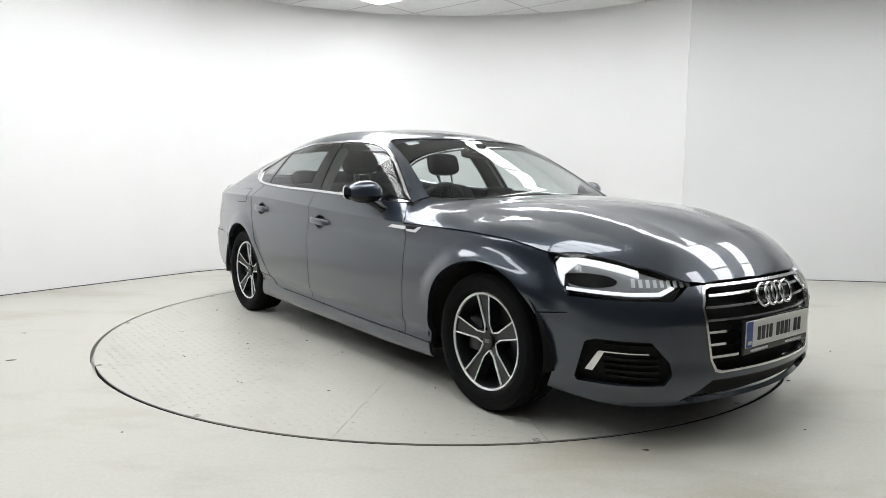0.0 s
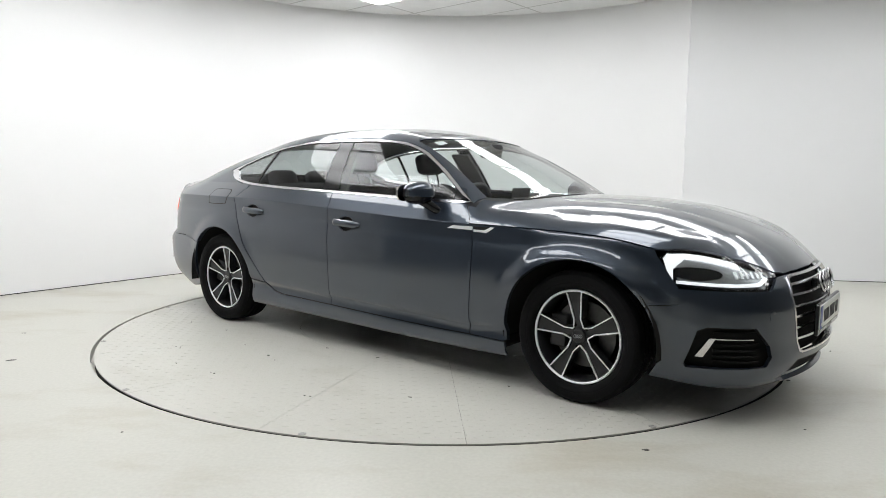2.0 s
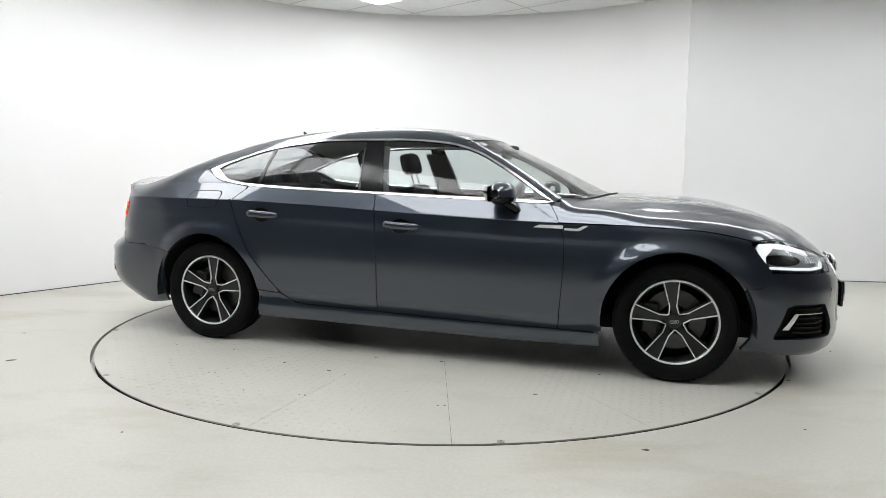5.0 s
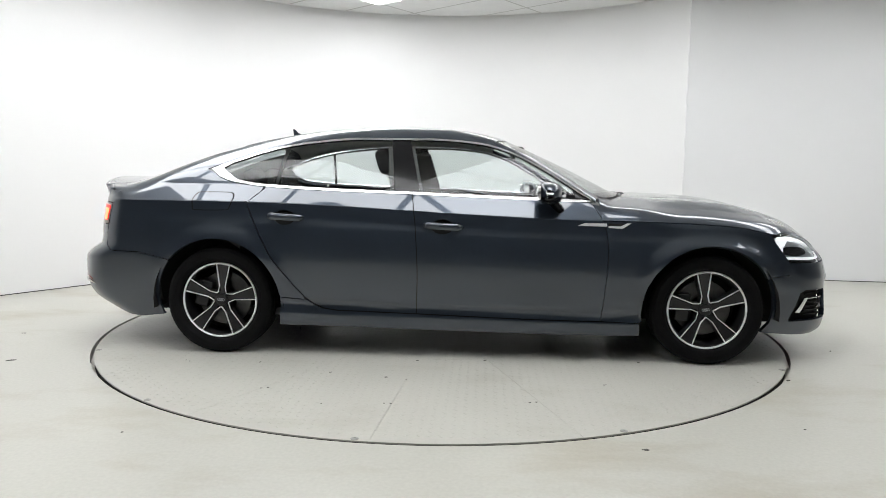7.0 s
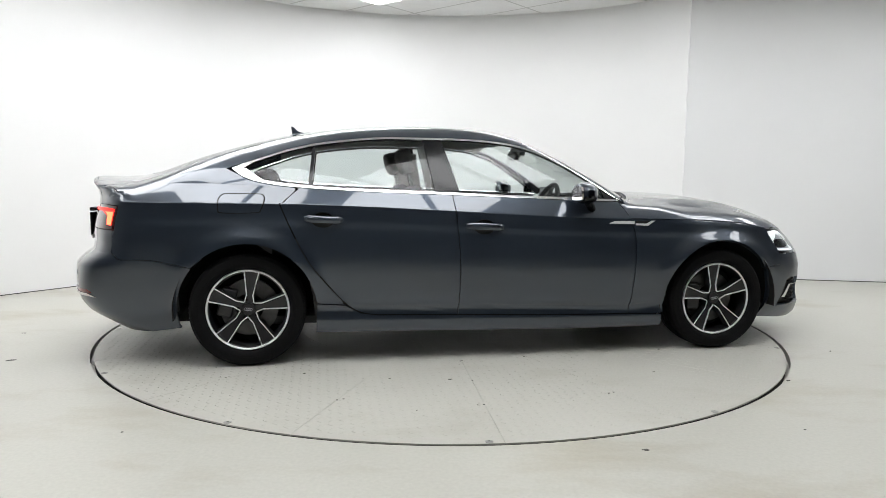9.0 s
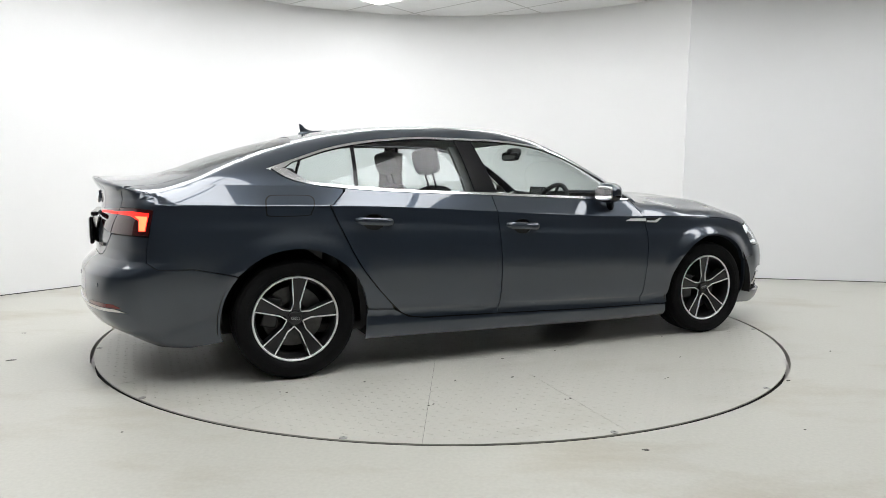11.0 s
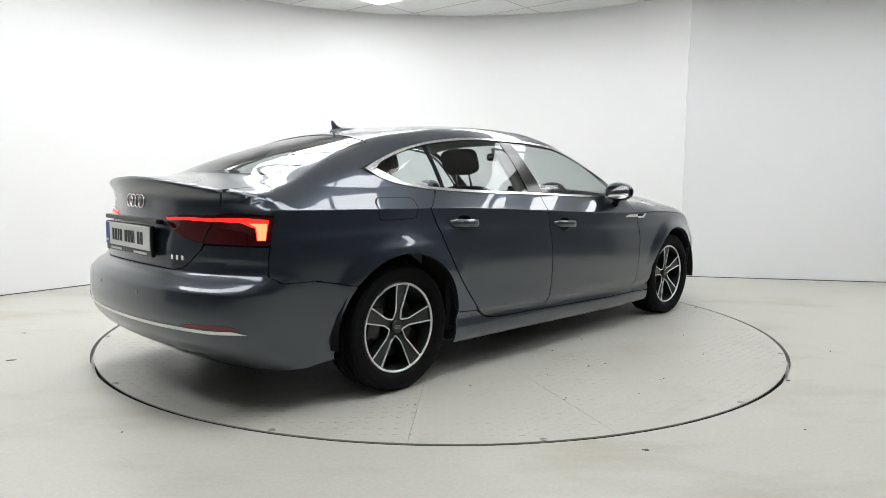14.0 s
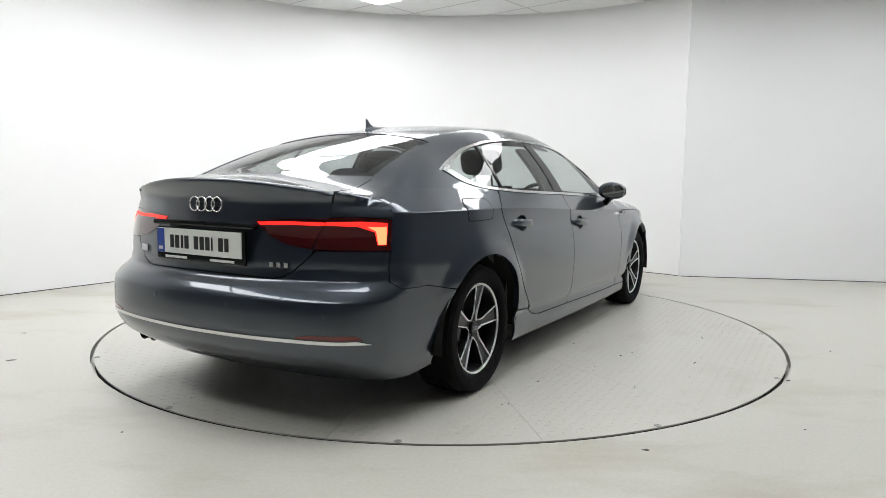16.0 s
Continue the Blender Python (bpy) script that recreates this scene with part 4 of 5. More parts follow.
    cap = part("centre_cap", bm, ALLOY_DARK, w, "dark grey centre cap", smooth=30)
    for k in range(4):
        bm = bmesh.new()
        y0 = (k - 1.5) * .0095
        tube(bm, [(y0 + .0075 * math.cos(t), .8292, .0075 * math.sin(t)) for t in np.linspace(0, 2 * math.pi, 20, endpoint=False)], .0012, 6, True)
        part("emblem_ring", bm, HOUSING, cap, smooth=60)
    bm = bmesh.new()
    lathe(bm, [(.06, .735), (.075, .752), (.078, .757), (.158, .757), (.160, .755), (.160, .733), (.158, .731), (.08, .731)], 72)
    part("brake_disc", bm, DISC, w, "grey steel brake disc", smooth=30)
    bm = bmesh.new()
    box(bm, (.085, .075, .16), Matrix.Translation((.120, .762, .02)) @ Euler((0, -.15, 0)).to_matrix().to_4x4(), .014, 3)
    part("brake_caliper", bm, ALLOY_DARK, w, smooth=40)
    bm = bmesh.new()
    lathe(bm, [(.0005, .70), (.200, .70)], 48)
    part("backing_plate", bm, DARK_VOID, w)
    return w


def wheels():
    w = wheel()
    w.parent = car
    w.matrix_basis = pose(WHEEL_X, 0, HUB_Z)
    places = [pose(-WHEEL_X, 0, HUB_Z, 0, 6, 0), pose(WHEEL_X, 0, HUB_Z, 0, 6, 180), pose(-WHEEL_X, 0, HUB_Z, 0, -6, 180)]
    for m in places:
        copy_thing(w, m)
    for cx in (-WHEEL_X, WHEEL_X):
        for s in (1, -1):
            bm = bmesh.new()
            n = 24
            r0 = .392
            a = [bm.verts.new((cx + r0 * math.cos(t), s * .45, .31 + r0 * math.sin(t))) for t in np.linspace(-.12, math.pi + .12, n)]
            b = [bm.verts.new((v.co.x, s * .872, v.co.z)) for v in a]
            for i in range(n - 1):
                bm.faces.new((a[i], a[i + 1], b[i + 1], b[i]))
            bm.faces.new(a)
            part("wheel_arch_liner", bm, DARK_VOID, car, smooth=40)


wheels()


# ---------------------------------------------------------------- cabin
def blob(bm, centre, half, e=.5, m=Matrix(), nu=20, nv=14):
    """A rounded block: a superellipsoid."""
    def sp(v):
        return math.copysign(abs(v) ** e, v)
    rows = []
    for i in range(nv + 1):
        p = -math.pi / 2 + math.pi * i / nv
        rows.append([bm.verts.new(m @ (Vector(centre) + Vector((half[0] * sp(math.cos(p)) * sp(math.cos(q)), half[1] * sp(math.cos(p)) * sp(math.sin(q)), half[2] * sp(math.sin(p)))))) for q in np.linspace(0, 2 * math.pi, nu, endpoint=False)])
    for i in range(nv):
        for k in range(nu):
            bm.faces.new((rows[i][k], rows[i][(k + 1) % nu], rows[i + 1][(k + 1) % nu], rows[i + 1][k]))
    bmesh.ops.remove_doubles(bm, verts=bm.verts, dist=1e-5)
    return bm


def front_seat(y):
    bm = blob(bmesh.new(), (-.08, y, .50), (.27, .25, .085), .45)
    seat = part("front_seat", bm, FABRIC, car, "charcoal cloth front seat", smooth=60)
    lean = Matrix.Translation((-.30, y, .52)) @ Euler((0, radians(-17), 0)).to_matrix().to_4x4()
    part("backrest", blob(bmesh.new(), (0, 0, .23), (.065, .245, .265), .5, lean), FABRIC, seat, smooth=60)
    part("headrest", blob(bmesh.new(), (.0, 0, .655), (.048, .135, .080), .5, lean), FABRIC, seat, smooth=60)
    for d in (-.06, .06):
        part("headrest_post", tube(bmesh.new(), [lean @ Vector((0, d, .46)), lean @ Vector((0, d, .62))], .007), CHROME, seat)


def cabin():
    for y in (.37, -.37):
        front_seat(y)
    bench = part("rear_seat", blob(bmesh.new(), (-.88, 0, .50), (.26, .62, .10), .4), FABRIC, car, "charcoal cloth rear bench", smooth=60)
    lean = Matrix.Translation((-1.12, 0, .52)) @ Euler((0, radians(-24), 0)).to_matrix().to_4x4()
    part("backrest", blob(bmesh.new(), (0, 0, .24), (.07, .62, .27), .4, lean), FABRIC, bench, smooth=60)
    for y in (-.36, 0, .36):
        part("headrest", blob(bmesh.new(), (0, y, .555), (.045, .125, .065), .55, lean), FABRIC, bench, smooth=60)
    dash = part("dashboard", blob(bmesh.new(), (.80, 0, .74), (.26, .70, .15), .45), CABIN, car, "black dashboard", smooth=60)
    part("instrument_hood", blob(bmesh.new(), (.60, -.37, .885), (.10, .19, .045), .6), CABIN, dash, smooth=60)
    part("screen", box(bmesh.new(), (.012, .20, .11), pose(.56, 0, .935, 0, 12, 0), .004), GLOSS_BLACK, dash)
    tilt = pose(.43, -.37, .845, 0, -66, 0)
    sw = part("steering_wheel", tube(bmesh.new(), [tilt @ Vector((.178 * math.cos(t), .178 * math.sin(t), 0)) for t in np.linspace(0, 2 * math.pi, 40, endpoint=False)], .016, 10, True), CABIN, car, "black steering wheel", smooth=60)
    part("steering_hub", blob(bmesh.new(), (0, 0, -.01), (.07, .075, .03), .6, tilt), CABIN, sw, smooth=60)
    for a in (0, 180, 270):
        m = tilt @ Euler((0, 0, radians(a + 90))).to_matrix().to_4x4() @ Matrix.Translation((.11, 0, 0))
        part("steering_spoke", box(bmesh.new(), (.13, .028, .012), m, .004), CABIN, sw)
    part("steering_column", tube(bmesh.new(), [tilt @ Vector((0, 0, -.02)), (.75, -.37, .74)], .045, 14), CABIN, sw, smooth=60)
    part("centre_console", box(bmesh.new(), (.95, .22, .30), pose(.15, 0, .42), .03), CABIN, car, smooth=40)
    part("rear_view_mirror", blob(bmesh.new(), (.33, 0, 1.205), (.018, .115, .032), .5), GLOSS_BLACK, car, "black interior mirror", smooth=60)
    part("mirror_mount", blob(bmesh.new(), (.36, 0, 1.235), (.05, .04, .03), .6), CABIN, car, smooth=60)
    part("cabin_floor", box(bmesh.new(), (2.4, 1.5, .05), pose(-.25, 0, .235), .01), CABIN, car)
    part("parcel_shelf", box(bmesh.new(), (.62, 1.12, .03), pose(-1.62, 0, .965), .01), CABIN, car)
    card = [(-1.05, .25), (-.9, .22), (.85, .22), (.9, .86), *[(x, z - .03) for x, z in run(BELT_Z, .74, -1.1, n=14)], (-1.25, .85), (-1.1, .6)]
    panel("door_card", [patch("side", card, off=-.075, depth=0, step=.08)], CABIN, car, both=True)
    rear_card = [(-1.28, .62), (-1.26, .85), (-1.12, .95), *run(BELT_Z, -1.13, -1.48, n=8, lift=-.03), (-1.75, .97), (-1.98, .92), (-1.95, .70), (-1.8, .70), (-1.42, .715)]
    panel("boot_side", [patch("side", rear_card, off=-.06, depth=0, step=.08)], CABIN, car, both=True)
    xs = np.linspace(-1.30, .21, 18)
    edge = [(x, float(y) - .03) for x, y in zip(xs, side_y(xs, RAIL(xs)))]
    panel("headlining", [patch("top", [*edge, *[(x, -y) for x, y in edge[::-1]]], off=-.035, depth=0, step=.08)], CABIN_LIGHT, car, "pale cloth headlining")
    # belts of the B pillars inside
    inner_b = [(-.44, 1.26), (-.28, 1.26), (-.20, .93), (-.40, .93)]
    panel("pillar_trim", [patch("side", inner_b, off=-.045, depth=.02)], PILLAR_GREY, car, both=True)
    # underside
    part("underbody", box(bmesh.new(), (4.1, 1.05, .10), pose(-.05, 0, .24), .02), DARK_VOID, car)
    part("floor_pan", box(bmesh.new(), (2.0, 1.60, .06), pose(-.02, 0, .205), .02), DARK_VOID, car)
    part("nose_tray", box(bmesh.new(), (.40, .95, .03), pose(1.92, 0, .195), .01), DARK_VOID, car)
    part("engine_bay", box(bmesh.new(), (.95, .86, .42), pose(1.48, 0, .50), .05), DARK_VOID, car)
    part("boot_well", box(bmesh.new(), (.75, .86, .55), pose(-1.80, 0, .58), .05), DARK_VOID, car)
    part("tail_tray", box(bmesh.new(), (.40, .95, .03), pose(-1.95, 0, .250), .01), DARK_VOID, car)


cabin()


# ---------------------------------------------------------------- fittings
def skin_side(x, z):
    p, n = march(*rays("side", [(x, z)]))
    return Vector(p[0]), Vector(n[0])


def flip_y(bm, s):
    if s:
        bmesh.ops.scale(bm, vec=(1, -1, 1), verts=bm.verts)
    return bm


def door_handles():
    for x0, x1, z, cup in ((-1.105, -.893, .816, -1.003), (-.200, .022, .775, -.093)):
        p, n = skin_side((x0 + x1) / 2, z)
        for s in (False, True):
            bm = bmesh.new()
            L = x1 - x0
            pts = [(-L / 2, 0, .0), (-L / 2 + .012, .018, 0), (-L / 2 + .04, .030, 0), (0, .034, 0), (L / 2 - .04, .030, 0), (L / 2 - .012, .018, 0), (L / 2, 0, 0)]
            outline = [(q[0], q[1]) for q in curve([(a, b) for a, b, _ in pts], 4)]
            rows = []
            for (u, d) in outline:
                taper = .0195 * min(1, .55 + 3.0 * (L / 2 - abs(u)) / L * 1.2)
                rows.append([bm.verts.new((u, d + dy, taper * dz)) for dy, dz in ((-.006, -.9), (.002, -1), (.0075, -.55), (.008, .15), (.004, .8), (-.002, 1), (-.008, .6), (-.009, -.5))])
            for a, b in zip(rows, rows[1:]):
                for k in range(8):
                    bm.faces.new((a[k], b[k], b[(k + 1) % 8], a[(k + 1) % 8]))
            bm.faces.new(rows[0])
            bm.faces.new(rows[-1][::-1])
            bmesh.ops.transform(bm, matrix=Matrix.Translation(p - n * .004) @ pose(0, 0, 0, 0, 3.0, 0), verts=bm.verts)
            h = part("door_handle", flip_y(bm, s), PAINT, car, "body-coloured pull handle", smooth=50)
            q, m = skin_side(cup, z - .004)
            bm = bmesh.new()
            rows = []
            for i in range(9):
                r = math.sin(math.pi / 2 * i / 8)
                d = -.042 * math.cos(math.pi / 2 * i / 8) - .0005
                rows.append([bm.verts.new(q + Vector((.066 * r * math.cos(t), 0, .045 * r * math.sin(t))) + m * d) for t in np.linspace(0, 2 * math.pi, 28, endpoint=False)])
            for a, b in zip(rows[1:], rows[2:]):
                for k in range(28):
                    bm.faces.new((a[k], a[(k + 1) % 28], b[(k + 1) % 28], b[k]))
            bm.faces.new(rows[1])
            part("handle_cup", flip_y(bm, s), PAINT, h, smooth=60)


def door_mirrors():
    for s in (False, True):
        bm = bmesh.new()
        nu, nv = 32, 18
        rows = []
        for i in range(nv + 1):
            t = i / nv
            y = .835 + .180 * t
            k = math.sin(math.pi * min(max(.06 + .90 * t, 0), 1)) ** .42
            top, low = .965 + .069 * k * (1 - .15 * t), .965 - .060 * k
            fwd, aft = .49 + .098 * k * (1 - .35 * t), .49 - .058 * k * (1 - .25 * t)
            row = []
            for q in np.linspace(0, 2 * math.pi, nu, endpoint=False):
                c, z = math.cos(q), math.sin(q)
                e = .72
                cx, cz = math.copysign(abs(c) ** e, c), math.copysign(abs(z) ** e, z)
                row.append((.49 + (fwd - .49 if c > 0 else .49 - aft) * cx, y - .02 * max(c, 0) * 0, .965 + (top - .965 if z > 0 else .965 - low) * cz))
            rows.append(row)
        upper, lower = bmesh.new(), bmesh.new()
        for i in range(nv):
            for j in range(nu):
                q = [rows[i][j], rows[i][(j + 1) % nu], rows[i + 1][(j + 1) % nu], rows[i + 1][j]]
                mid = sum(a[2] for a in q) / 4
                b = upper if mid > .948 else lower
                b.faces.new([b.verts.new(a) for a in q])
        for b in (upper, lower):
            bmesh.ops.remove_doubles(b, verts=b.verts, dist=1e-5)
        mirror = part("door_mirror", flip_y(upper, s), PAINT, car, "body-coloured door mirror with black base", smooth=45)
        part("mirror_base", flip_y(lower, s), GLOSS_BLACK, mirror, smooth=45)
        stem = bmesh.new()
        tube(stem, [(.575, .835, .868), (.56, .86, .885), (.53, .89, .912), (.51, .92, .93)], .024, 12)
        part("mirror_stem", flip_y(stem, s), GLOSS_BLACK, mirror, smooth=50)
        g = bmesh.new()
        pane = [(.4335, .945 + .078 * math.copysign(abs(math.cos(q)) ** .6, math.cos(q)), .965 + .043 * math.copysign(abs(math.sin(q)) ** .6, math.sin(q))) for q in np.linspace(0, 2 * math.pi, 28, endpoint=False)]
        a = [g.verts.new(v) for v in pane]
        b = [g.verts.new((v[0] + .012, v[1], v[2])) for v in pane]
        g.faces.new(a)
        for i in range(28):
            g.faces.new((a[i], a[(i + 1) % 28], b[(i + 1) % 28], b[i]))
        part("mirror_pane", flip_y(g, s), MIRROR, mirror, "silvered mirror pane")
        foot = [(.66, .935), (.70, .938), (.742, .931), (.69, .99), (.645, 1.0)]
        panel("mirror_sail", [patch("side", foot, off=.0, depth=.01)], GLOSS_BLACK, car, mirror=s)


def emblem(name, x, z, r, step, thick, tilt, parent):
    for k in range(4):
        y = (k - 1.5) * step
        m = pose(x, y, z, 0, tilt, 0)
        pts = [m @ Vector(((.0025 if k % 2 else 0), r * math.cos(t), r * math.sin(t))) for t in np.linspace(0, 2 * math.pi, 40, endpoint=False)]
        part("emblem_ring", tube(bmesh.new(), pts, thick, 8, True), SILVER_BADGE, parent, "bright emblem ring", smooth=60)


def plate(x, z, facing, tilt):
    m = pose(x, 0, z, 0, tilt, 0 if facing > 0 else 180)
    holder = part("plate_holder", box(bmesh.new(), (.018, .545, .142), m, .006), GLOSS_BLACK, car, "black plate holder with pale print bars")
    part("plate", box(bmesh.new(), (.006, .520, .108), m @ Matrix.Translation((.011, 0, .012)), .002), PLATE_WHITE, holder, "white registration plate with dark bars")
    part("plate_band", box(bmesh.new(), (.003, .045, .104), m @ Matrix.Translation((.0138, -.236, .012))), PLATE_BLUE, holder, "blue plate band")
    part("band_mark", box(bmesh.new(), (.002, .026, .014), m @ Matrix.Translation((.0158, -.236, -.022))), PALE_INK, holder)
    for y, w in ((-.162, .023), (-.128, .025), (-.097, .013), (-.068, .025), (-.008, .026), (.028, .025), (.063, .025), (.090, .008), (.142, .026), (.177, .023)):
        part("print_bar", box(bmesh.new(), (.002, w, .056), m @ Matrix.Translation((.0150, y, .010))), INK, holder)
    for a, b in ((-.215, -.075), (.070, .215)):
        part("print_bar", box(bmesh.new(), (.002, b - a, .010), m @ Matrix.Translation((.0095, (a + b) / 2, -.058))), PALE_INK, holder)


def fittings():
    door_handles()
    door_mirrors()
    front_badge = part("badge_mount", box(bmesh.new(), (.03, .25, .04), pose(2.262, 0, .580), .008), GLOSS_BLACK, car, "ring emblem on a black mount")
    emblem("badge", 2.290, .582, .0455, .0605, .0066, -14, front_badge)
    rear_badge = part("badge_mount", box(bmesh.new(), (.008, .16, .02), pose(-2.320, 0, .926), .002), PAINT, car, "ring emblem")
    emblem("badge", -2.331, .926, .0305, .047, .0042, 4, rear_badge)
    plate(2.305, .425, 1, 0)
    plate(-2.364, .752, -1, 0)
    part("plate_lamp_bar", box(bmesh.new(), (.035, .62, .022), pose(-2.346, 0, .842), .008), GLOSS_BLACK, car)
    for y, n, w in ((-.385, 3, .024), (.425, 2, .034)):
        for k in range(n):
            u, z = y - .030 * k + .03 * (n - 1) / 2, .692 if n == 3 else .712
            p = tail_end(march(*rays("tail", [(u / .905, z)]))[0][0])
            part("badge_bar", box(bmesh.new(), (.006, w * .8, .020 if n == 3 else .030), pose(p[0] - .006, p[1], z, 0, 0, math.degrees(-.3 * u))), SILVER_BADGE, car, "bright badge bar")
    # bright side vents
    for s in (False, True):
        panel("vent_blade", [patch("side", [(.668, .788), (.705, .803), (.829, .802), (.829, .784)], off=.004, depth=.006)], ALLOY_CUT, car, "bright side vent trim", mirror=s)
        v = panel("side_vent", [patch("side", [(.838, .803), (.945, .803), (.912, .785), (.838, .787)], off=.001, depth=.004)], DARK_VOID, car, "black side vent with bright trim", mirror=s)[0]
        panel("vent_trim", [patch("side", [(.838, .788), (.905, .787), (.940, .804), (.963, .804), (.917, .774), (.838, .777)], off=.004, depth=.006)], ALLOY_CUT, v, mirror=s)
    # roof fin: a low base and a thin blade leaning back
    zr = float(march(*rays("top", [(-1.1, 0)]))[0][0][2])
    bm = bmesh.new()
    rows = []
    for u in np.linspace(0, 1, 15):
        x, w = -1.205 + .205 * u, .027 * math.sqrt(max(1 - (2 * u - 1) ** 2, .004)) * (1 - .35 * u)
        h = .017 * (1 - u) ** .6 * min(1, 8 * u + .2)
        rows.append([bm.verts.new((x, w * math.cos(t), zr + .12 * (x + 1.1) - .006 + (h + .006) * math.sin(t))) for t in np.linspace(0, math.pi, 9)])
    for a, b in zip(rows, rows[1:]):
        for k in range(8):
            bm.faces.new((a[k], a[k + 1], b[k + 1], b[k]))
        bm.faces.new((a[8], a[0], b[0], b[8]))
    bm.faces.new(rows[0])
    bm.faces.new(rows[-1][::-1])
    fin = part("roof_aerial", bm, PAINT, car, "body-coloured shark fin aerial", smooth=50)
    bm = bmesh.new()
    blade = [(-1.190, .004), (-1.196, .035), (-1.199, .058), (-1.194, .061), (-1.180, .052), (-1.162, .030), (-1.135, .016), (-1.10, .008)]
    rows = [[bm.verts.new((x, k * max(.0045 - .05 * h, .0018), zr + .12 * (x + 1.1) + h)) for k in (-1, 1)] for x, h in blade]
    bm.faces.new([r[0] for r in rows])
    bm.faces.new([r[1] for r in rows][::-1])
    for i in range(len(rows)):
        a, b = rows[i], rows[(i + 1) % len(rows)]
        bm.faces.new((a[0], a[1], b[1], b[0]))
    part("fin_blade", bm, PAINT, fin)
    # exhaust
    for y in (.50, .57):
        bm = bmesh.new()
        lathe(bm, [(.030, -.06), (.030, .05), (.028, .052), (.026, .05), (.026, -.05)], 24)
        bmesh.ops.transform(bm, matrix=pose(-2.195, y, .275, 0, 0, 90), verts=bm.verts)
        part("tailpipe", bm, ALLOY_DARK, car, "dark tailpipe", smooth=40)
    # parking sensors
    for view, spots in (("tail", [(-.62, .515), (-.22, .53), (.22, .53), (.62, .515)]), ("nose", [(-.62, .49), (.62, .49)])):
        for u, z in spots:
            p, n = march(*rays(view, [(u, z)]))
            p = tail_end(p)
            bm = bmesh.new()
            lathe(bm, [(.0115, -.004), (.0115, .0012), (.0100, .0018), (.0002, .0018)], 18)
            q = Vector(n[0]).to_track_quat("Y", "Z").to_matrix().to_4x4()
            bmesh.ops.transform(bm, matrix=Matrix.Translation(p[0]) @ q, verts=bm.verts)
            part("parking_sensor", bm, PAINT, car, smooth=40)
    # wipers
    for pts in ([(1.045, -.05), (.965, -.40), (.885, -.58)], [(.90, .58), (.985, .38), (1.05, .10)]):
        uv = curve(pts, 6)
        p, n = march(*rays("top", uv))
        part("wiper", tube(bmesh.new(), [Vector(a) - Vector(b) * .002 for a, b in zip(p, n)], .005, 6), BLACK_TRIM, car, "black wiper blade")
    panel("sticker", [patch("top", [(.262, -.50), (.262, -.415), (.303, -.415), (.303, -.50)], off=-.008, depth=0)], STICKER, car, "pale paper sticker inside the windscreen")
    # bonnet and tail creases are in the skin; a towing cover stands on the bumper
    panel("tow_cover", [patch("nose", [(.60, .455), (.60, .487), (.635, .487), (.635, .455)], off=.0012, depth=.002)], PAINT, car, mirror=True)


fittings()


# ---------------------------------------------------------------- turntable surface and floor marks
def sector(outline):
    bm = bmesh.new()
    top = [bm.verts.new((x, y, 0)) for x, y in outline]
    low = [bm.verts.new((x, y, -.006)) for x, y in outline]
    bm.faces.new(top)
    for i in range(len(top)):
        j = (i + 1) % len(top)
        bm.faces.new((top[i], low[i], low[j], top[j]))
    return part("deck_plate", bm, TABLE, table_ob)


SPECKS = [(-.07, -1.03, .012, .006, 0), (.32, -.99, .012, .006, 40), (-.20, -1.37, .013, .007, 20), (-.09, -1.41, .006, .005, 0), (-.79, -1.61, .007, .004, 0), (-.76, -1.60, .006, .004, 0), (-.12, -1.78, .006, .005, 0),
          (-.15, -1.78, .006, .004, 0), (-.44, -1.81, .004, .004, 0), (.56, -1.70, .007, .005, 0), (.53, -1.71, .006, .004, 0), (-.51, -1.31, .008, .004, 30), (-1.35, -1.17, .006, .004, 0), (-1.38, -1.15, .006, .004, 0), (-.95, -1.15, .009, .006, 60), (.93, -1.40, .012, .004, 20), (1.2, -.95, .008, .005, 0)]


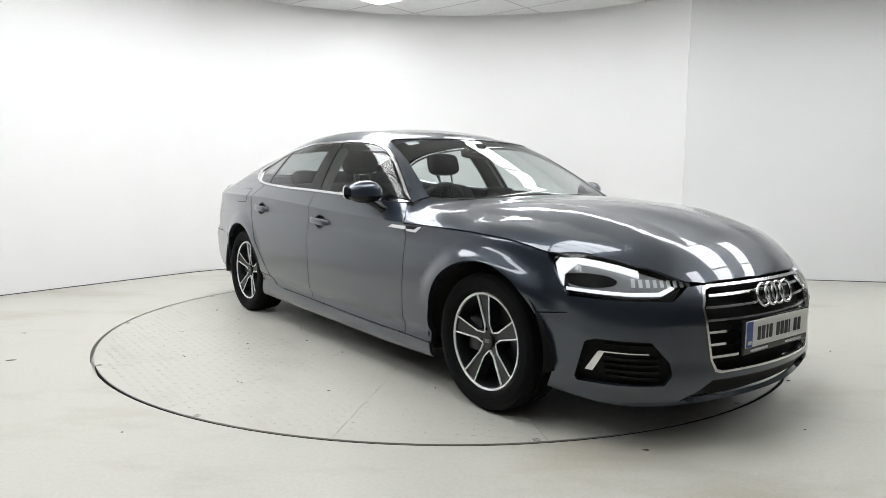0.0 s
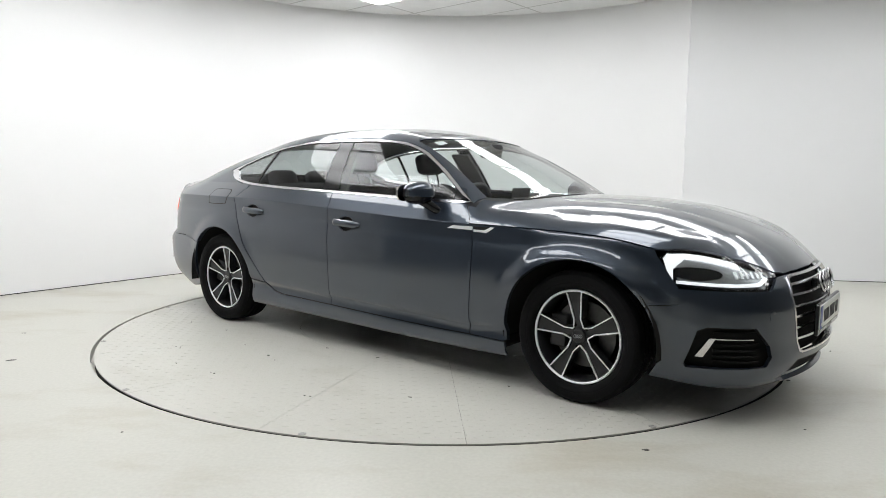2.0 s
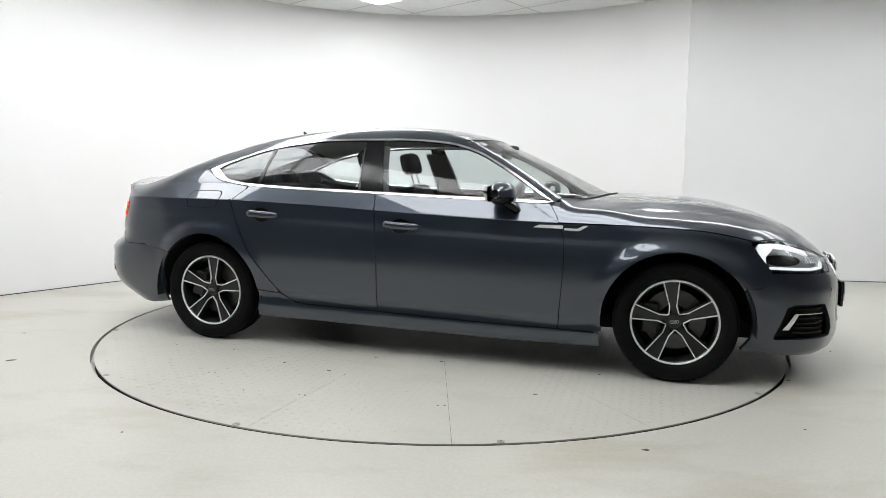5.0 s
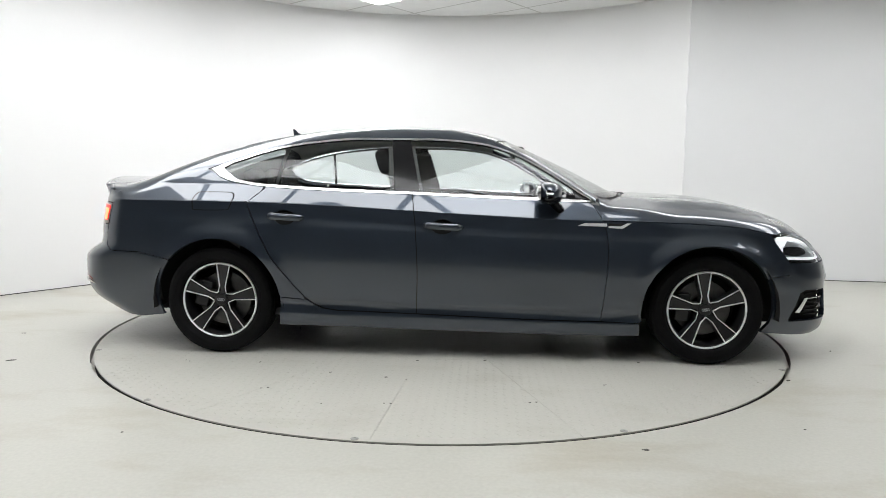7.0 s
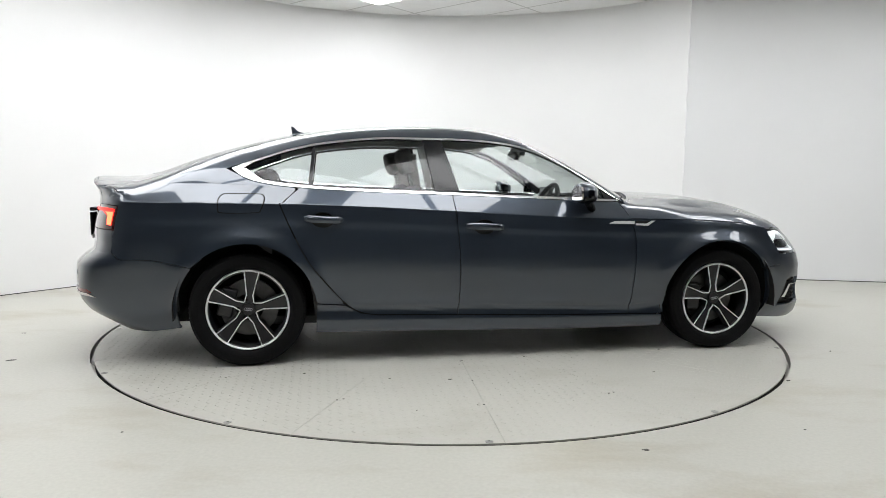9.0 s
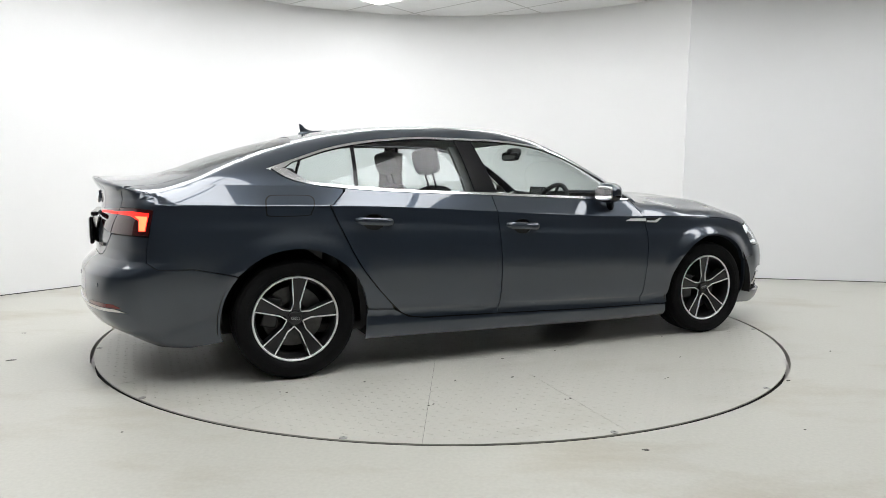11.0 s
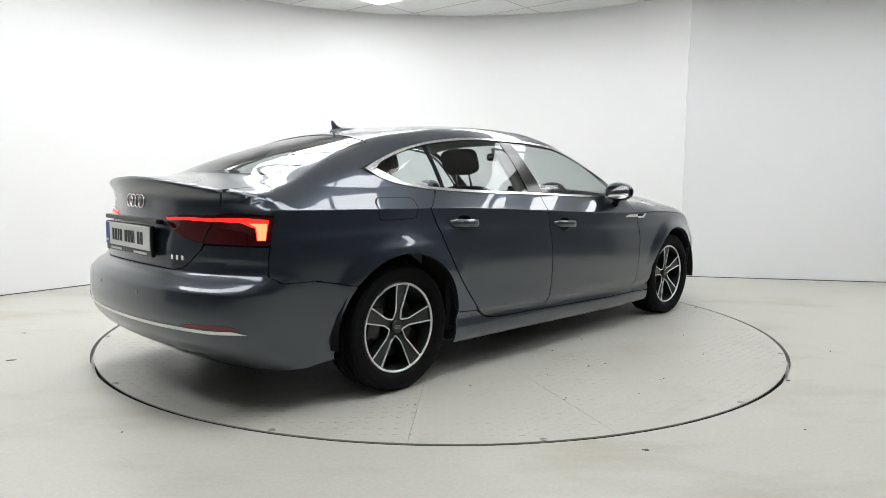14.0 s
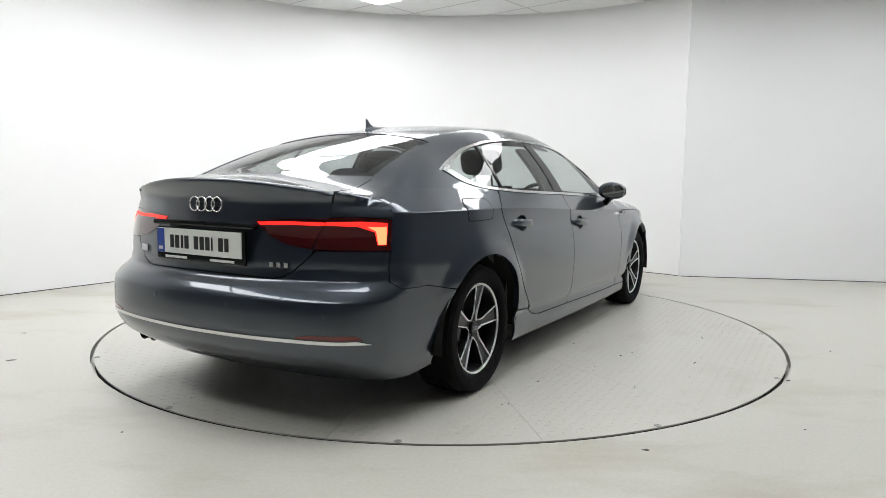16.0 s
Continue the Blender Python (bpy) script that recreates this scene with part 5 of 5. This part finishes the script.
def table_details():
    # sixteen steel sectors round a middle plate
    gap = .0009
    for k in range(16):
        mid = radians(-48.7 + 11.25 + 22.5 * k)
        ring = []
        for r, n in ((1.0, 5), (TABLE_R - TABLE_GAP, 9)):
            half = radians(11.25) - gap / r
            arc = [(r * math.cos(mid + t), r * math.sin(mid + t)) for t in np.linspace(-half, half, n)]
            ring += arc if r > 1 else arc[::-1]
        sector(ring)
    sector([((1.0 - .0025) * math.cos(t), (1.0 - .0025) * math.sin(t)) for t in np.linspace(0, 2 * math.pi, 80, endpoint=False)])
    for k in range(12):
        a = radians(-66.1 - 29.2 * k)
        bm = bmesh.new()
        lathe(bm, [(.017, -.004), (.017, .0015), (.013, .003), (.006, .0032), (.005, .001), (.0002, .001)], 16)
        bmesh.ops.transform(bm, matrix=pose(2.222 * math.cos(a), 2.222 * math.sin(a), 0) @ Euler((math.pi / 2, 0, 0)).to_matrix().to_4x4(), verts=bm.verts)
        part("table_bolt", bm, STEEL_WORN, table_ob, "worn steel bolt head", smooth=40)
    # raised lozenges of the tread plate
    rng = np.random.default_rng(4)
    verts, faces = [], []
    step = .046
    n = int(2.2 / step)
    for i in range(-n, n + 1):
        for j in range(-n, n + 1):
            x, y = i * step, j * step
            if math.hypot(x, y) > 2.19:
                continue
            a = math.pi / 4 * (1 if (i + j) % 2 else -1)
            c, s = math.cos(a), math.sin(a)
            k = len(verts)
            L, W, H = .0170, .0060, .0012
            for u, v, z in ((-L, 0, 0), (0, -W, 0), (L, 0, 0), (0, W, 0), (-L * .5, 0, H), (L * .5, 0, H)):
                verts.append((x + c * u - s * v, y + s * u + c * v, z))
            faces += [(k, k + 1, k + 5, k + 4), (k + 1, k + 2, k + 5), (k + 2, k + 3, k + 4, k + 5), (k + 3, k, k + 4)]
    ob = mesh_object("tread_pattern", verts, faces, TABLE, table_ob)
    tagged(ob, "raised tread pattern, painted over", kind="stuff")


def scuff(name, x, y, w, d, rot, parent, label):
    rng = random.Random(int(1000 * (x + 7) + 77 * (y + 9)))
    bm = bmesh.new()
    n = 11
    ring = [bm.verts.new((w * math.cos(t) * rng.uniform(.45, 1), d * math.sin(t) * rng.uniform(.45, 1), .0022)) for t in np.linspace(0, 2 * math.pi, n, endpoint=False)]
    low = [bm.verts.new((v.co.x * 1.1, v.co.y * 1.1, .0)) for v in ring]
    bm.faces.new(ring)
    for k in range(n):
        bm.faces.new((ring[k], low[k], low[(k + 1) % n], ring[(k + 1) % n]))
    bmesh.ops.transform(bm, matrix=pose(x, y, 0, 0, 0, rot), verts=bm.verts)
    ob = part(name, bm, SCUFF, parent, label)
    return ob


def marks():
    for x, y, w, d, r in SPECKS:
        scuff("paint_chip", x, y, w, d, r, table_ob, "dark chip in the paint")
    for x, y, w, d, r in ((-2.418, -1.10, .035, .012, 30), (.804, -2.283, .016, .010, 0), (1.838, -1.346, .014, .008, 20), (-1.30, -2.15, .007, .004, 0), (1.55, -2.05, .007, .005, 0), (2.42, -.72, .012, .006, 40), (-2.75, -.45, .02, .006, 10), (2.9, -.9, .012, .006, 0)):
        tagged(scuff("floor_scuff", x, y, w, d, r, None, "small dark scuff on the painted floor"), category="scuff", group="floor scuffs")


table_details()
marks()


# ---------------------------------------------------------------- motion
def motions():
    spins, drives = [], []
    for k in range(33):
        t = k * .5
        a = TURN_START + TURN_RATE * t
        spins.append((t, pose(0, 0, 0, 0, 0, a)))
        drives.append((t, pose(0, 0, 0, 0, 0, a) @ pose(CAR_X, CAR_Y, 0)))
    walk(table_ob, spins)
    walk(car, drives)


motions()
